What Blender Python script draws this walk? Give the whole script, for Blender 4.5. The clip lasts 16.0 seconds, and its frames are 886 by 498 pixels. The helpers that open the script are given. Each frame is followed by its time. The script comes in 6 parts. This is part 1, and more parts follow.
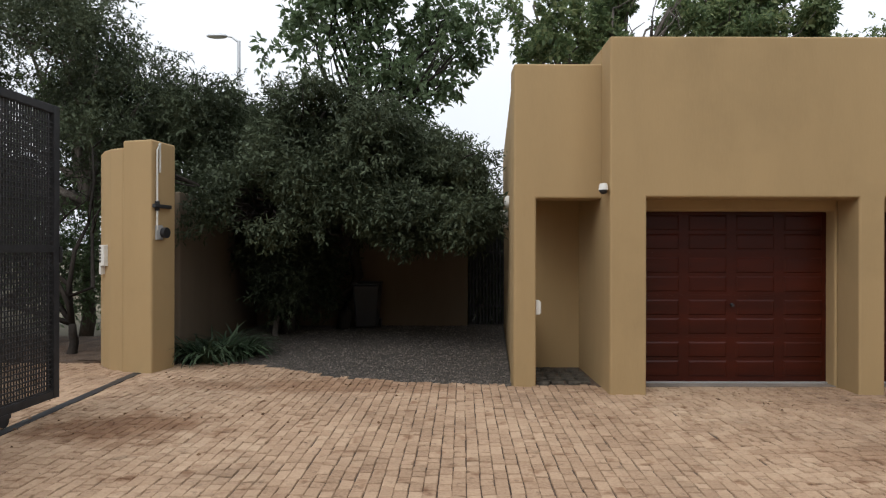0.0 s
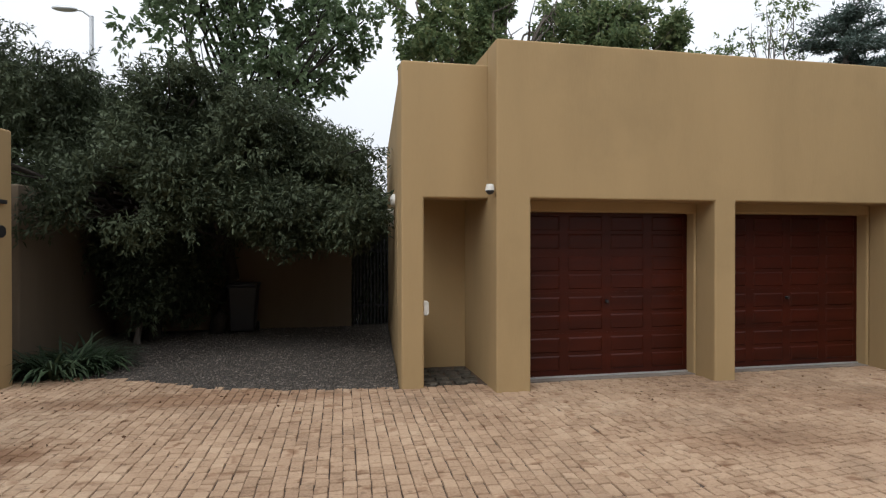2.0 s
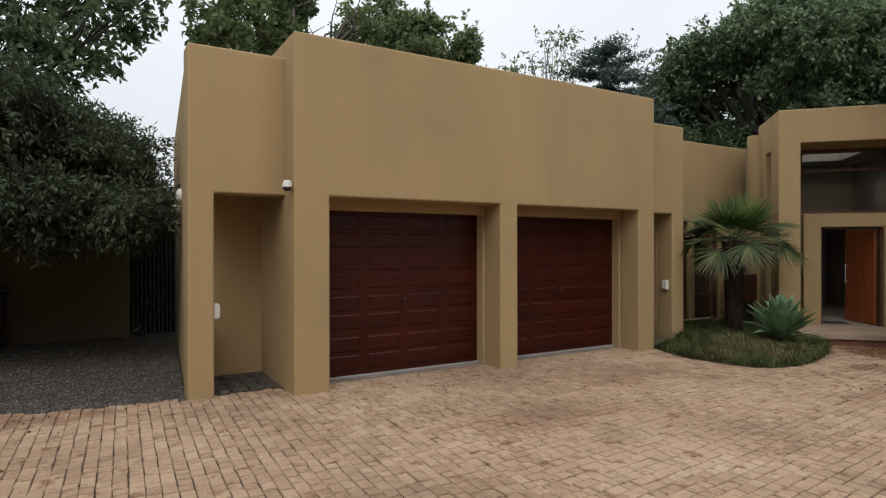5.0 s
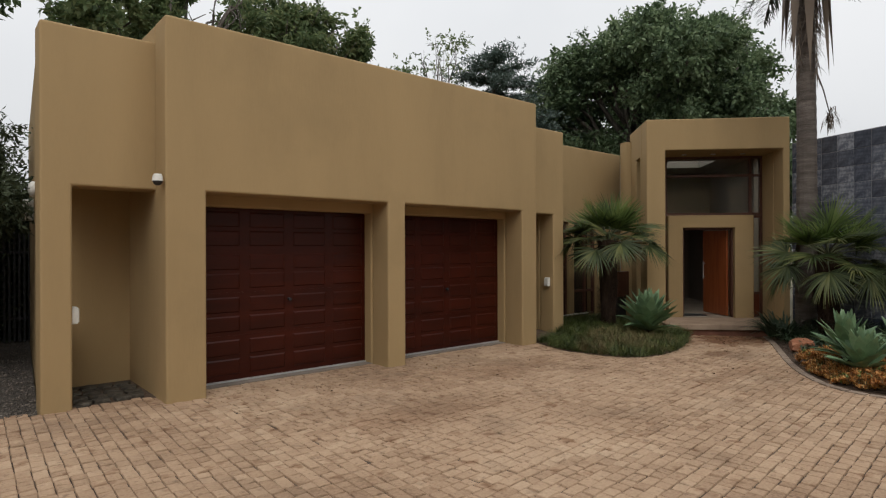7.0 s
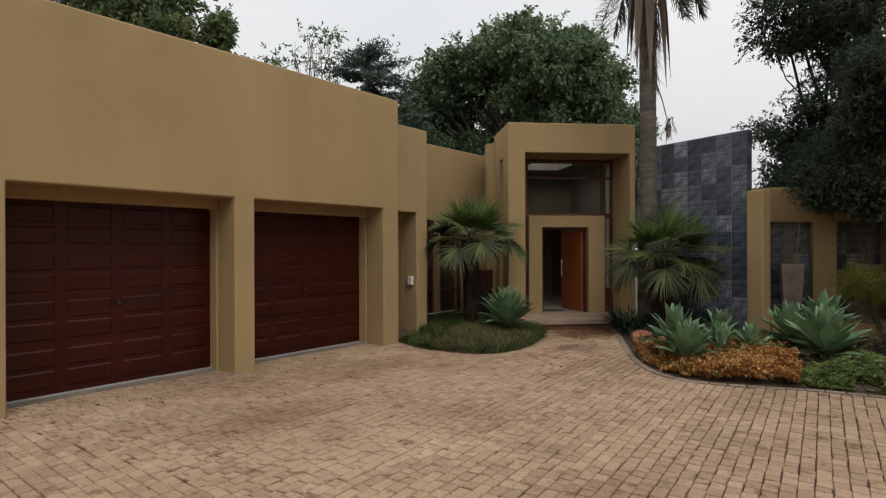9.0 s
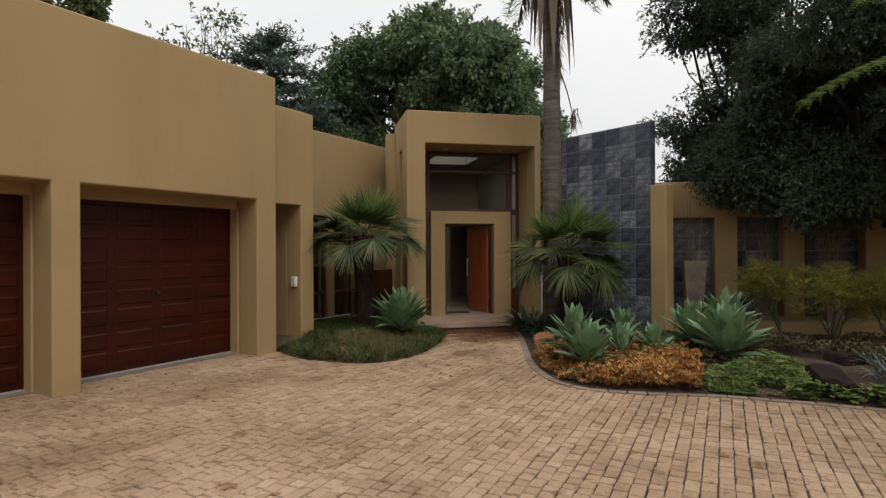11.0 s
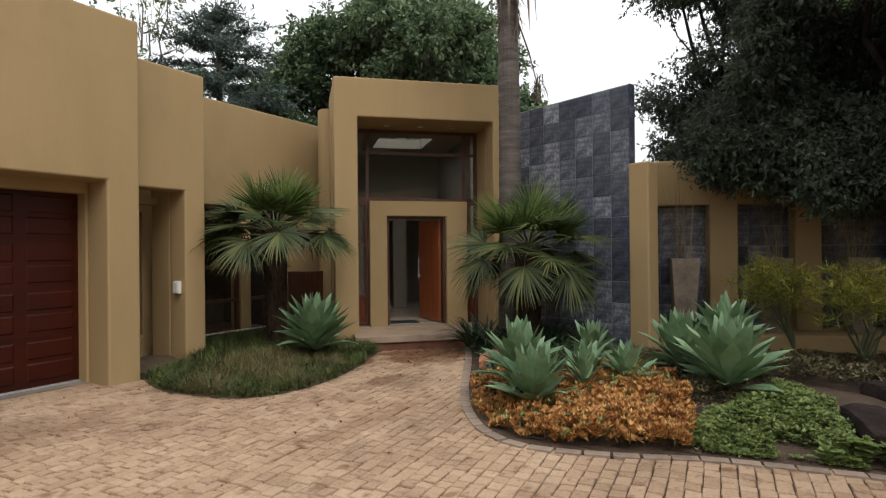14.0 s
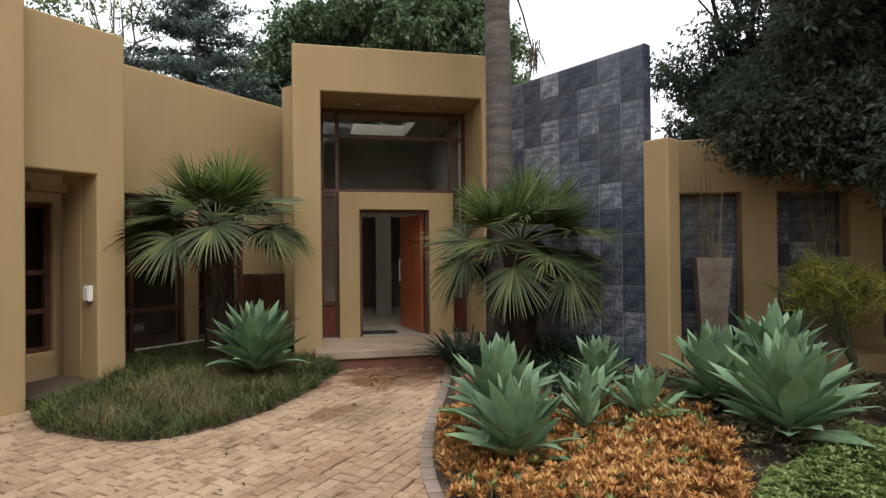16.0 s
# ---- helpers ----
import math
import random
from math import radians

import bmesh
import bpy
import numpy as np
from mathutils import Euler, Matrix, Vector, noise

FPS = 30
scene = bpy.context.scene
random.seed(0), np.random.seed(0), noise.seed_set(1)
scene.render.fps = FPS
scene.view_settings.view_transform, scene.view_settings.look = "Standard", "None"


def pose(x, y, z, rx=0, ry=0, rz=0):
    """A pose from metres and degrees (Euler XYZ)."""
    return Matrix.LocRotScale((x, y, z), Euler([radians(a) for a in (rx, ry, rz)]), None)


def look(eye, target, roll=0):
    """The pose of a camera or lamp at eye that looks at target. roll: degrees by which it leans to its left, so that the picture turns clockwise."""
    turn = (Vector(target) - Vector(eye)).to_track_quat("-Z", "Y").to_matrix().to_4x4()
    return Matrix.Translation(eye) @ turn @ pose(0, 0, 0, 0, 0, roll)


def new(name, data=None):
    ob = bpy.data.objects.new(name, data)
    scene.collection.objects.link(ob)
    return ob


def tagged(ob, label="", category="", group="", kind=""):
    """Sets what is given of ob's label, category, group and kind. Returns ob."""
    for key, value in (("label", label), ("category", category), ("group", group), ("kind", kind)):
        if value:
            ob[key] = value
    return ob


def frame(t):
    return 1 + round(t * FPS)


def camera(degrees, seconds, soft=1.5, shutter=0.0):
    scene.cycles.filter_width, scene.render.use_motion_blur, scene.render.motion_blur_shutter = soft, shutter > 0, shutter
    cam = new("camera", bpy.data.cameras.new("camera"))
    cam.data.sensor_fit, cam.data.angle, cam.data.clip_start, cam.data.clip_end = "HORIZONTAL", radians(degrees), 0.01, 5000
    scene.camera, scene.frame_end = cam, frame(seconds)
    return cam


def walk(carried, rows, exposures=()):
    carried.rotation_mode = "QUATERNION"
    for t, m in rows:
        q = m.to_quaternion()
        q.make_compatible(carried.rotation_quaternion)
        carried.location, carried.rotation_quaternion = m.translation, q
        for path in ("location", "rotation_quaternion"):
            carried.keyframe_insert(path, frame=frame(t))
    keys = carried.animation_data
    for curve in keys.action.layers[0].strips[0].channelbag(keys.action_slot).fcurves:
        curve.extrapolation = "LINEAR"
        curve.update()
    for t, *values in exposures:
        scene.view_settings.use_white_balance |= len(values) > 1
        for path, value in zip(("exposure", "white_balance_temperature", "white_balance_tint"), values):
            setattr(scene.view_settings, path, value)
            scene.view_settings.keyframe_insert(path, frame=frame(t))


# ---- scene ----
cam = camera(74.0, 16.0, soft=1.2)
PATH = [
    (0, (-0.154, -0.427, 1.705), (-0.149, 1.573, 1.704), 0.1),
    (0.5, (-0.2, -0.3583, 1.695), (-0.1027, 1.638, 1.6965), 0.08),
    (1, (-0.2275, -0.2973, 1.7005), (-0.0343, 1.692, 1.701), 0.03),
    (1.5, (-0.2352, -0.254, 1.7233), (0.0633, 1.7222, 1.7178), -0.03),
    (2, (-0.2172, -0.2347, 1.7555), (0.1895, 1.7222, 1.7413), -0.05),
    (2.5, (-0.1927, -0.2253, 1.7712), (0.3237, 1.7055, 1.7528), -0.03),
    (3, (-0.195, -0.21, 1.7502), (0.4375, 1.6855, 1.7368), 0.0),
    (3.5, (-0.2045, -0.2007, 1.7245), (0.5403, 1.6537, 1.717), -0.0),
    (4, (-0.198, -0.202, 1.713), (0.647, 1.611, 1.708), -0.0),
    (6.5, (-0.066, -0.278, 1.668), (1.174, 1.292, 1.667), -0.2),
    (7, (-0.0548, -0.2818, 1.6618), (1.2517, 1.2318, 1.6612), -0.18),
    (7.5, (-0.0243, -0.3105, 1.6703), (1.348, 1.1438, 1.667), -0.12),
    (8, (0.0542, -0.3657, 1.674), (1.4945, 1.0208, 1.6687), -0.1),
    (8.5, (0.1852, -0.4123, 1.667), (1.6958, 0.8968, 1.6615), -0.12),
    (9, (0.345, -0.4343, 1.648), (1.9218, 0.7945, 1.6433), -0.15),
    (9.5, (0.514, -0.431, 1.615), (2.152, 0.718, 1.612), -0.1),
    (12, (2.287, -0.268, 1.531), (4.017, 0.735, 1.534), -0.4),
    (12.5, (2.6735, -0.2563, 1.5152), (4.402, 0.75, 1.5188), -0.43),
    (13, (3.0432, -0.2185, 1.503), (4.7722, 0.7867, 1.5072), -0.47),
    (13.5, (3.3945, -0.164, 1.4952), (5.1238, 0.8397, 1.4995), -0.53),
    (14, (3.7448, -0.0882, 1.4843), (5.474, 0.9153, 1.4893), -0.55),
    (14.5, (4.1088, 0.0057, 1.4703), (5.8378, 1.0105, 1.477), -0.55),
    (15, (4.4802, 0.1075, 1.4587), (6.2067, 1.1165, 1.4665), -0.57),
    (15.5, (4.8508, 0.2137, 1.4435), (6.573, 1.23, 1.4535), -0.6),
    (16, (5.219, 0.317, 1.422), (6.937, 1.342, 1.437), -0.6),
]
EXPOSURES = [(0.0, 0.39, 6100, 10), (4.0, 0.29, 6100, 10), (7.0, 0.06, 6420, 10), (9.5, 0.02, 6450, 10), (12.0, 0.3, 6620, 10), (13.5, 0.46, 6450, 10), (16.0, 0.8, 6200, 10)]
walk(cam, [(t, look(eye, target, roll)) for t, eye, target, roll in PATH], EXPOSURES)
# ---- light ----
world = bpy.data.worlds.new("overcast_sky")
scene.world = world
world.use_nodes = True
wn, wl = world.node_tree.nodes, world.node_tree.links
wn.clear()
SUN_UP, SUN_ROUND = radians(55), radians(200)
sky = wn.new("ShaderNodeTexSky")
sky.sky_type, sky.sun_disc, sky.sun_elevation, sky.sun_rotation = "NISHITA", False, SUN_UP, SUN_ROUND
sky.dust_density, sky.air_density = 4.0, 1.0
grey = wn.new("ShaderNodeHueSaturation")
grey.inputs["Saturation"].default_value = 0.12
cloud_pos = wn.new("ShaderNodeTexCoord")
cloud = wn.new("ShaderNodeTexNoise")
cloud.inputs["Scale"].default_value, cloud.inputs["Detail"].default_value = 2.2, 4
cloud_ramp = wn.new("ShaderNodeValToRGB")
cloud_ramp.color_ramp.elements[0].position, cloud_ramp.color_ramp.elements[0].color = 0.25, (8.3, 8.45, 8.6, 1)
cloud_ramp.color_ramp.elements[1].position, cloud_ramp.color_ramp.elements[1].color = 0.75, (9.6, 9.65, 9.7, 1)
blend = wn.new("ShaderNodeMixRGB")
blend.inputs[0].default_value = 0.88
back = wn.new("ShaderNodeBackground")
back.inputs["Strength"].default_value = 0.094
wout = wn.new("ShaderNodeOutputWorld")
wl.new(sky.outputs[0], grey.inputs["Color"])
wl.new(cloud_pos.outputs["Generated"], cloud.inputs["Vector"])
wl.new(cloud.outputs[0], cloud_ramp.inputs[0])
wl.new(grey.outputs[0], blend.inputs[1])
wl.new(cloud_ramp.outputs[0], blend.inputs[2])
# overcast: brighter overhead than near the horizon
split = wn.new("ShaderNodeSeparateXYZ")
lift = wn.new("ShaderNodeMapRange")
lift.inputs[1].default_value, lift.inputs[2].default_value, lift.inputs[3].default_value, lift.inputs[4].default_value = 0.0, 1.0, 0.86, 1.38
shade = wn.new("ShaderNodeMixRGB")
shade.blend_type = "MULTIPLY"
shade.inputs[0].default_value = 1.0
wl.new(cloud_pos.outputs["Generated"], split.inputs[0])
wl.new(split.outputs["Z"], lift.inputs[0])
wl.new(blend.outputs[0], shade.inputs[1])
wl.new(lift.outputs[0], shade.inputs[2])
wl.new(shade.outputs[0], back.inputs["Color"])
wl.new(back.outputs[0], wout.inputs["Surface"])
sun = new("sun", bpy.data.lights.new("sun", "SUN"))
sun.data.energy, sun.data.angle, sun.data.color = 1.0, radians(40), (1.0, 0.96, 0.9)
sun.matrix_world = look((-6, -12, 22), (3, 4, 0))
# ---- materials ----
def material(name, base, rough=0.8, metal=0.0, spec=0.5):
    m = bpy.data.materials.new(name)
    m.use_nodes = True
    b = m.node_tree.nodes["Principled BSDF"]
    b.inputs["Base Color"].default_value = (*base, 1)
    b.inputs["Roughness"].default_value = rough
    b.inputs["Metallic"].default_value = metal
    b.inputs["Specular IOR Level"].default_value = spec
    return m


def vary(m, stops, scale=3.0, detail=6, fine=60.0, fine_amount=0.25, bump=0.15, depth=0.01, stretch=(1, 1, 1), space="Object", bump_scale=None, piece=0.0, island=0.0):
    """Colour from two scales of noise, a fine relief, and if asked a random tone for each piece or island."""
    n, l = m.node_tree.nodes, m.node_tree.links
    b = n["Principled BSDF"]
    tc = n.new("ShaderNodeTexCoord")
    mp = n.new("ShaderNodeMapping")
    mp.inputs["Scale"].default_value = stretch
    l.new(tc.outputs[space], mp.inputs["Vector"])
    a = n.new("ShaderNodeTexNoise")
    a.inputs["Scale"].default_value, a.inputs["Detail"].default_value, a.inputs["Roughness"].default_value = scale, detail, 0.6
    l.new(mp.outputs[0], a.inputs["Vector"])
    f = n.new("ShaderNodeTexNoise")
    f.inputs["Scale"].default_value, f.inputs["Detail"].default_value = fine, 3
    l.new(mp.outputs[0], f.inputs["Vector"])
    mix = n.new("ShaderNodeMath")
    mix.operation = "MULTIPLY_ADD"
    mix.inputs[1].default_value = fine_amount
    l.new(f.outputs[0], mix.inputs[0])
    l.new(a.outputs[0], mix.inputs[2])
    off = n.new("ShaderNodeMath")
    off.operation = "SUBTRACT"
    off.inputs[1].default_value = fine_amount * 0.5
    l.new(mix.outputs[0], off.inputs[0])
    last = off
    if piece or island:
        src = n.new("ShaderNodeObjectInfo") if piece else n.new("ShaderNodeNewGeometry")
        rnd = src.outputs["Random"] if piece else src.outputs["Random Per Island"]
        add = n.new("ShaderNodeMath")
        add.operation = "MULTIPLY_ADD"
        add.inputs[1].default_value = piece or island
        l.new(rnd, add.inputs[0])
        l.new(last.outputs[0], add.inputs[2])
        sub = n.new("ShaderNodeMath")
        sub.operation = "SUBTRACT"
        sub.inputs[1].default_value = (piece or island) * 0.5
        l.new(add.outputs[0], sub.inputs[0])
        last = sub
    ramp = n.new("ShaderNodeValToRGB")
    e = ramp.color_ramp.elements
    while len(e) < len(stops):
        e.new(0.5)
    for el, (p, c) in zip(e, stops):
        el.position, el.color = p, (*c, 1)
    l.new(last.outputs[0], ramp.inputs[0])
    l.new(ramp.outputs[0], b.inputs["Base Color"])
    if bump:
        h = n.new("ShaderNodeTexNoise")
        h.inputs["Scale"].default_value, h.inputs["Detail"].default_value = bump_scale or fine, 5
        l.new(mp.outputs[0], h.inputs["Vector"])
        bp = n.new("ShaderNodeBump")
        bp.inputs["Strength"].default_value, bp.inputs["Distance"].default_value = bump, depth
        l.new(h.outputs[0], bp.inputs["Height"])
        l.new(bp.outputs[0], b.inputs["Normal"])
    return m


def leaf_material(name, dark, mid, light, rough=0.45, through_light=0.25, spread=0.5, spec=0.35, patch=0.9, single=False):
    """Leaves: a tone for each leaf, some light passing through."""
    m = material(name, mid, rough, spec=spec)
    n, l = m.node_tree.nodes, m.node_tree.links
    b = n["Principled BSDF"]
    g = n.new("ShaderNodeNewGeometry")
    tc = n.new("ShaderNodeTexCoord")
    a = n.new("ShaderNodeTexNoise")
    a.inputs["Scale"].default_value, a.inputs["Detail"].default_value = patch, 3
    l.new(tc.outputs["Object"], a.inputs["Vector"])
    mm = n.new("ShaderNodeMath")
    mm.operation = "MULTIPLY_ADD"
    mm.inputs[1].default_value = spread
    if single:
        l.new(n.new("ShaderNodeObjectInfo").outputs["Random"], mm.inputs[0])
    else:
        l.new(g.outputs["Random Per Island"], mm.inputs[0])
    l.new(a.outputs[0], mm.inputs[2])
    s = n.new("ShaderNodeMath")
    s.operation = "SUBTRACT"
    s.inputs[1].default_value = spread * 0.5
    l.new(mm.outputs[0], s.inputs[0])
    r = n.new("ShaderNodeValToRGB")
    e = r.color_ramp.elements
    e.new(0.5)
    for el, (p, c) in zip(e, ((0.2, dark), (0.5, mid), (0.85, light))):
        el.position, el.color = p, (*c, 1)
    l.new(s.outputs[0], r.inputs[0])
    l.new(r.outputs[0], b.inputs["Base Color"])
    if through_light:
        t = n.new("ShaderNodeBsdfTranslucent")
        l.new(r.outputs[0], t.inputs["Color"])
        x = n.new("ShaderNodeMixShader")
        x.inputs[0].default_value = through_light
        l.new(b.outputs[0], x.inputs[1])
        l.new(t.outputs[0], x.inputs[2])
        l.new(x.outputs[0], n["Material Output"].inputs["Surface"])
    return m


def stucco(name, c, rough=0.85):
    d = tuple(v * 0.86 for v in c)
    k = tuple(min(1, v * 1.1) for v in c)
    m = vary(material(name, c, rough, spec=0.25), ((0.25, d), (0.5, c), (0.8, k)), scale=1.1, detail=7, fine=45, fine_amount=0.12, bump=0.22, depth=0.006, stretch=(1, 1, 0.22))
    return m


plaster = stucco("ochre_plaster", (0.355, 0.247, 0.122))
# dimmer, browner copy of the plaster with tree shade in its colour
plaster_dim = stucco("shade_brown_plaster", (0.17, 0.13, 0.09))
inner_white = stucco("interior_paint", (0.29, 0.25, 0.205))
# dark brown that puts the gloom behind the tall windows into the colour
room_gloom = stucco("unlit_room_brown", (0.045, 0.032, 0.024))
mahogany = vary(material("mahogany_varnish", (0.06, 0.012, 0.007), 0.4, spec=0.22), ((0.2, (0.02, 0.0034, 0.0014)), (0.5, (0.038, 0.0056, 0.002)), (0.85, (0.064, 0.0095, 0.0033))), scale=1.3, fine=40, fine_amount=0.25, bump=0.05, depth=0.003, stretch=(0.6, 1, 3.5))
door_wood = vary(material("orange_wood", (0.28, 0.075, 0.02), 0.4), ((0.25, (0.2, 0.045, 0.012)), (0.5, (0.30, 0.075, 0.02)), (0.8, (0.38, 0.11, 0.035))), scale=2.0, fine=40, fine_amount=0.3, bump=0.06, depth=0.003, stretch=(7, 7, 0.6))
mahogany_side = vary(material("red_brown_panel", (0.12, 0.03, 0.012), 0.5, spec=0.3), ((0.25, (0.07, 0.018, 0.008)), (0.5, (0.12, 0.03, 0.012)), (0.8, (0.17, 0.045, 0.02))), scale=2.5, fine=40, bump=0.06, depth=0.003, stretch=(5, 5, 0.6))
frame_wood = vary(material("dark_window_wood", (0.07, 0.028, 0.016), 0.5), ((0.25, (0.045, 0.017, 0.01)), (0.5, (0.08, 0.03, 0.017)), (0.8, (0.12, 0.05, 0.028))), scale=3, fine=50, bump=0.08, depth=0.003, stretch=(5, 5, 1))
paver_mat = vary(material("clay_pavers", (0.42, 0.27, 0.17), 0.85, spec=0.3), ((0.1, (0.13, 0.078, 0.05)), (0.3, (0.29, 0.188, 0.117)), (0.56, (0.4, 0.273, 0.176)), (0.9, (0.52, 0.385, 0.262))), scale=0.55, detail=8, fine=42, fine_amount=0.5, bump=0.5, depth=0.006, space="Object", island=0.24)
joint_mat = vary(material("joint_sand", (0.12, 0.08, 0.05), 0.95), ((0.3, (0.03, 0.019, 0.013)), (0.55, (0.075, 0.048, 0.032)), (0.75, (0.16, 0.105, 0.07))), scale=4, fine=90, bump=0.3)
def spilled(m, spots, tint):
    """Dark stains with ragged edges. spots: x, y, two radii and strength each."""
    n, l = m.node_tree.nodes, m.node_tree.links
    b = n["Principled BSDF"]
    src = b.inputs["Base Color"].links[0].from_socket
    tc = n.new("ShaderNodeTexCoord")
    w = n.new("ShaderNodeTexNoise")
    w.inputs["Scale"].default_value, w.inputs["Detail"].default_value = 3.5, 6
    l.new(tc.outputs["Object"], w.inputs["Vector"])
    for x, y, rx, ry, k in spots:
        mp = n.new("ShaderNodeMapping")
        mp.vector_type = "TEXTURE"
        mp.inputs["Location"].default_value, mp.inputs["Scale"].default_value = (x, y, 0), (rx, ry, 50)
        d = n.new("ShaderNodeVectorMath")
        d.operation = "LENGTH"
        sm = n.new("ShaderNodeMath")
        sm.operation = "MULTIPLY_ADD"
        sm.inputs[1].default_value = 2.6
        r = n.new("ShaderNodeMapRange")
        r.inputs[1].default_value, r.inputs[2].default_value, r.inputs[3].default_value, r.inputs[4].default_value = 1.8, 2.5, k, 0.0
        x_ = n.new("ShaderNodeMixRGB")
        x_.blend_type = "MULTIPLY"
        x_.inputs[2].default_value = (*tint, 1)
        l.new(tc.outputs["Object"], mp.inputs["Vector"])
        l.new(mp.outputs[0], d.inputs[0])
        l.new(w.outputs[0], sm.inputs[0])
        l.new(d.outputs["Value"], sm.inputs[2])
        l.new(sm.outputs[0], r.inputs[0])
        l.new(r.outputs[0], x_.inputs[0])
        l.new(src, x_.inputs[1])
        src = x_.outputs[0]
    # small dirty marks all over
    v = n.new("ShaderNodeTexNoise")
    v.inputs["Scale"].default_value, v.inputs["Detail"].default_value = 5.0, 2
    r = n.new("ShaderNodeMapRange")
    r.inputs[1].default_value, r.inputs[2].default_value, r.inputs[3].default_value, r.inputs[4].default_value = 0.6, 0.72, 0.0, 0.75
    x_ = n.new("ShaderNodeMixRGB")
    x_.blend_type = "MULTIPLY"
    x_.inputs[2].default_value = (*tint, 1)
    l.new(tc.outputs["Object"], v.inputs["Vector"])
    l.new(v.outputs[0], r.inputs[0])
    l.new(r.outputs[0], x_.inputs[0])
    l.new(src, x_.inputs[1])
    l.new(x_.outputs[0], b.inputs["Base Color"])


spilled(paver_mat, ((10.95, 4.45, 1.0, 0.75, 1.0), (9.2, 3.9, 0.35, 0.18, 0.7), (-3.2, 5.2, 0.9, 0.5, 0.75), (-1.6, 6.9, 2.0, 0.4, 0.6), (7.9, 3.1, 1.1, 0.22, 0.4), (6.0, 5.4, 1.3, 0.5, 0.35), (3.6, 4.4, 1.0, 0.4, 0.35)), (0.44, 0.31, 0.23))
concrete = vary(material("concrete", (0.33, 0.30, 0.27), 0.85), ((0.25, (0.12, 0.1, 0.083)), (0.5, (0.18, 0.15, 0.125)), (0.8, (0.24, 0.205, 0.17))), scale=2.5, fine=70, bump=0.25)
kerb_mat = vary(material("grey_brown_kerb", (0.2, 0.17, 0.15), 0.85), ((0.25, (0.15, 0.11, 0.082)), (0.5, (0.25, 0.188, 0.14)), (0.8, (0.35, 0.268, 0.2))), scale=6, fine=80, bump=0.3, piece=0.2)
gravel_base = vary(material("gravel_bed", (0.09, 0.08, 0.075), 0.95), ((0.3, (0.032, 0.027, 0.023)), (0.7, (0.08, 0.068, 0.056))), scale=18, fine=110, bump=0.8, depth=0.02)
gravel_mat = vary(material("grey_gravel", (0.2, 0.185, 0.175), 0.9), ((0.2, (0.03, 0.025, 0.02)), (0.5, (0.075, 0.062, 0.05)), (0.85, (0.2, 0.17, 0.14))), scale=6, fine=60, bump=0.2, island=0.5)
soil_mat = vary(material("garden_soil", (0.055, 0.036, 0.024), 0.95), ((0.25, (0.04, 0.026, 0.017)), (0.5, (0.085, 0.054, 0.034)), (0.8, (0.14, 0.09, 0.058))), scale=4, fine=50, fine_amount=0.4, bump=0.8, depth=0.03)
earth_mat = vary(material("dry_ground", (0.12, 0.1, 0.06), 0.95), ((0.3, (0.08, 0.075, 0.04)), (0.7, (0.16, 0.13, 0.08))), scale=0.3, fine=20, bump=0.4)
slate_mat = vary(material("slate", (0.05, 0.053, 0.062), 0.24), ((0.22, (0.028, 0.033, 0.046)), (0.44, (0.072, 0.081, 0.106)), (0.58, (0.135, 0.146, 0.178)), (0.7, (0.3, 0.31, 0.34))), scale=3.4, detail=10, fine=20, fine_amount=0.42, bump=0.14, depth=0.008, bump_scale=9, piece=0.27)
grout_mat = material("grey_grout", (0.27, 0.272, 0.28), 0.9)
steel_dark = vary(material("black_paint_steel", (0.025, 0.025, 0.027), 0.5, spec=0.4), ((0.3, (0.018, 0.018, 0.02)), (0.7, (0.036, 0.036, 0.038))), scale=8, fine=80, bump=0.05)
galvanised = material("galvanised_steel", (0.55, 0.56, 0.57), 0.45, 0.7)
white_plastic = vary(material("white_plastic", (0.68, 0.66, 0.6), 0.5), ((0.3, (0.58, 0.56, 0.5)), (0.7, (0.72, 0.70, 0.65))), scale=9, fine=60, bump=0.02)
black_plastic = material("black_plastic", (0.02, 0.02, 0.022), 0.4)
grey_plastic = material("grey_plastic", (0.33, 0.33, 0.32), 0.5)
tile_floor = vary(material("cream_floor_tile", (0.45, 0.38, 0.3), 0.25), ((0.3, (0.38, 0.31, 0.24)), (0.7, (0.5, 0.43, 0.34))), scale=1.5, fine=30, bump=0.03)
step_mat = vary(material("salmon_step", (0.42, 0.29, 0.2), 0.75), ((0.25, (0.25, 0.17, 0.115)), (0.5, (0.34, 0.24, 0.165)), (0.8, (0.42, 0.31, 0.22))), scale=3, fine=60, bump=0.2)
riser_mat = vary(material("red_brick_riser", (0.16, 0.06, 0.035), 0.8), ((0.25, (0.10, 0.035, 0.02)), (0.5, (0.17, 0.065, 0.038)), (0.8, (0.24, 0.1, 0.06))), scale=5, fine=60, bump=0.3)
rock_dark = vary(material("dark_rock", (0.03, 0.02, 0.018), 0.9, spec=0.15), ((0.25, (0.014, 0.009, 0.008)), (0.5, (0.026, 0.018, 0.016)), (0.8, (0.05, 0.037, 0.034))), scale=5, fine=30, bump=0.6, depth=0.03)
cobble_mat = vary(material("damp_cobble", (0.05, 0.045, 0.035), 0.7, spec=0.3), ((0.25, (0.02, 0.017, 0.013)), (0.5, (0.05, 0.043, 0.033)), (0.8, (0.13, 0.115, 0.09))), scale=9, fine=50, bump=0.5, depth=0.01)
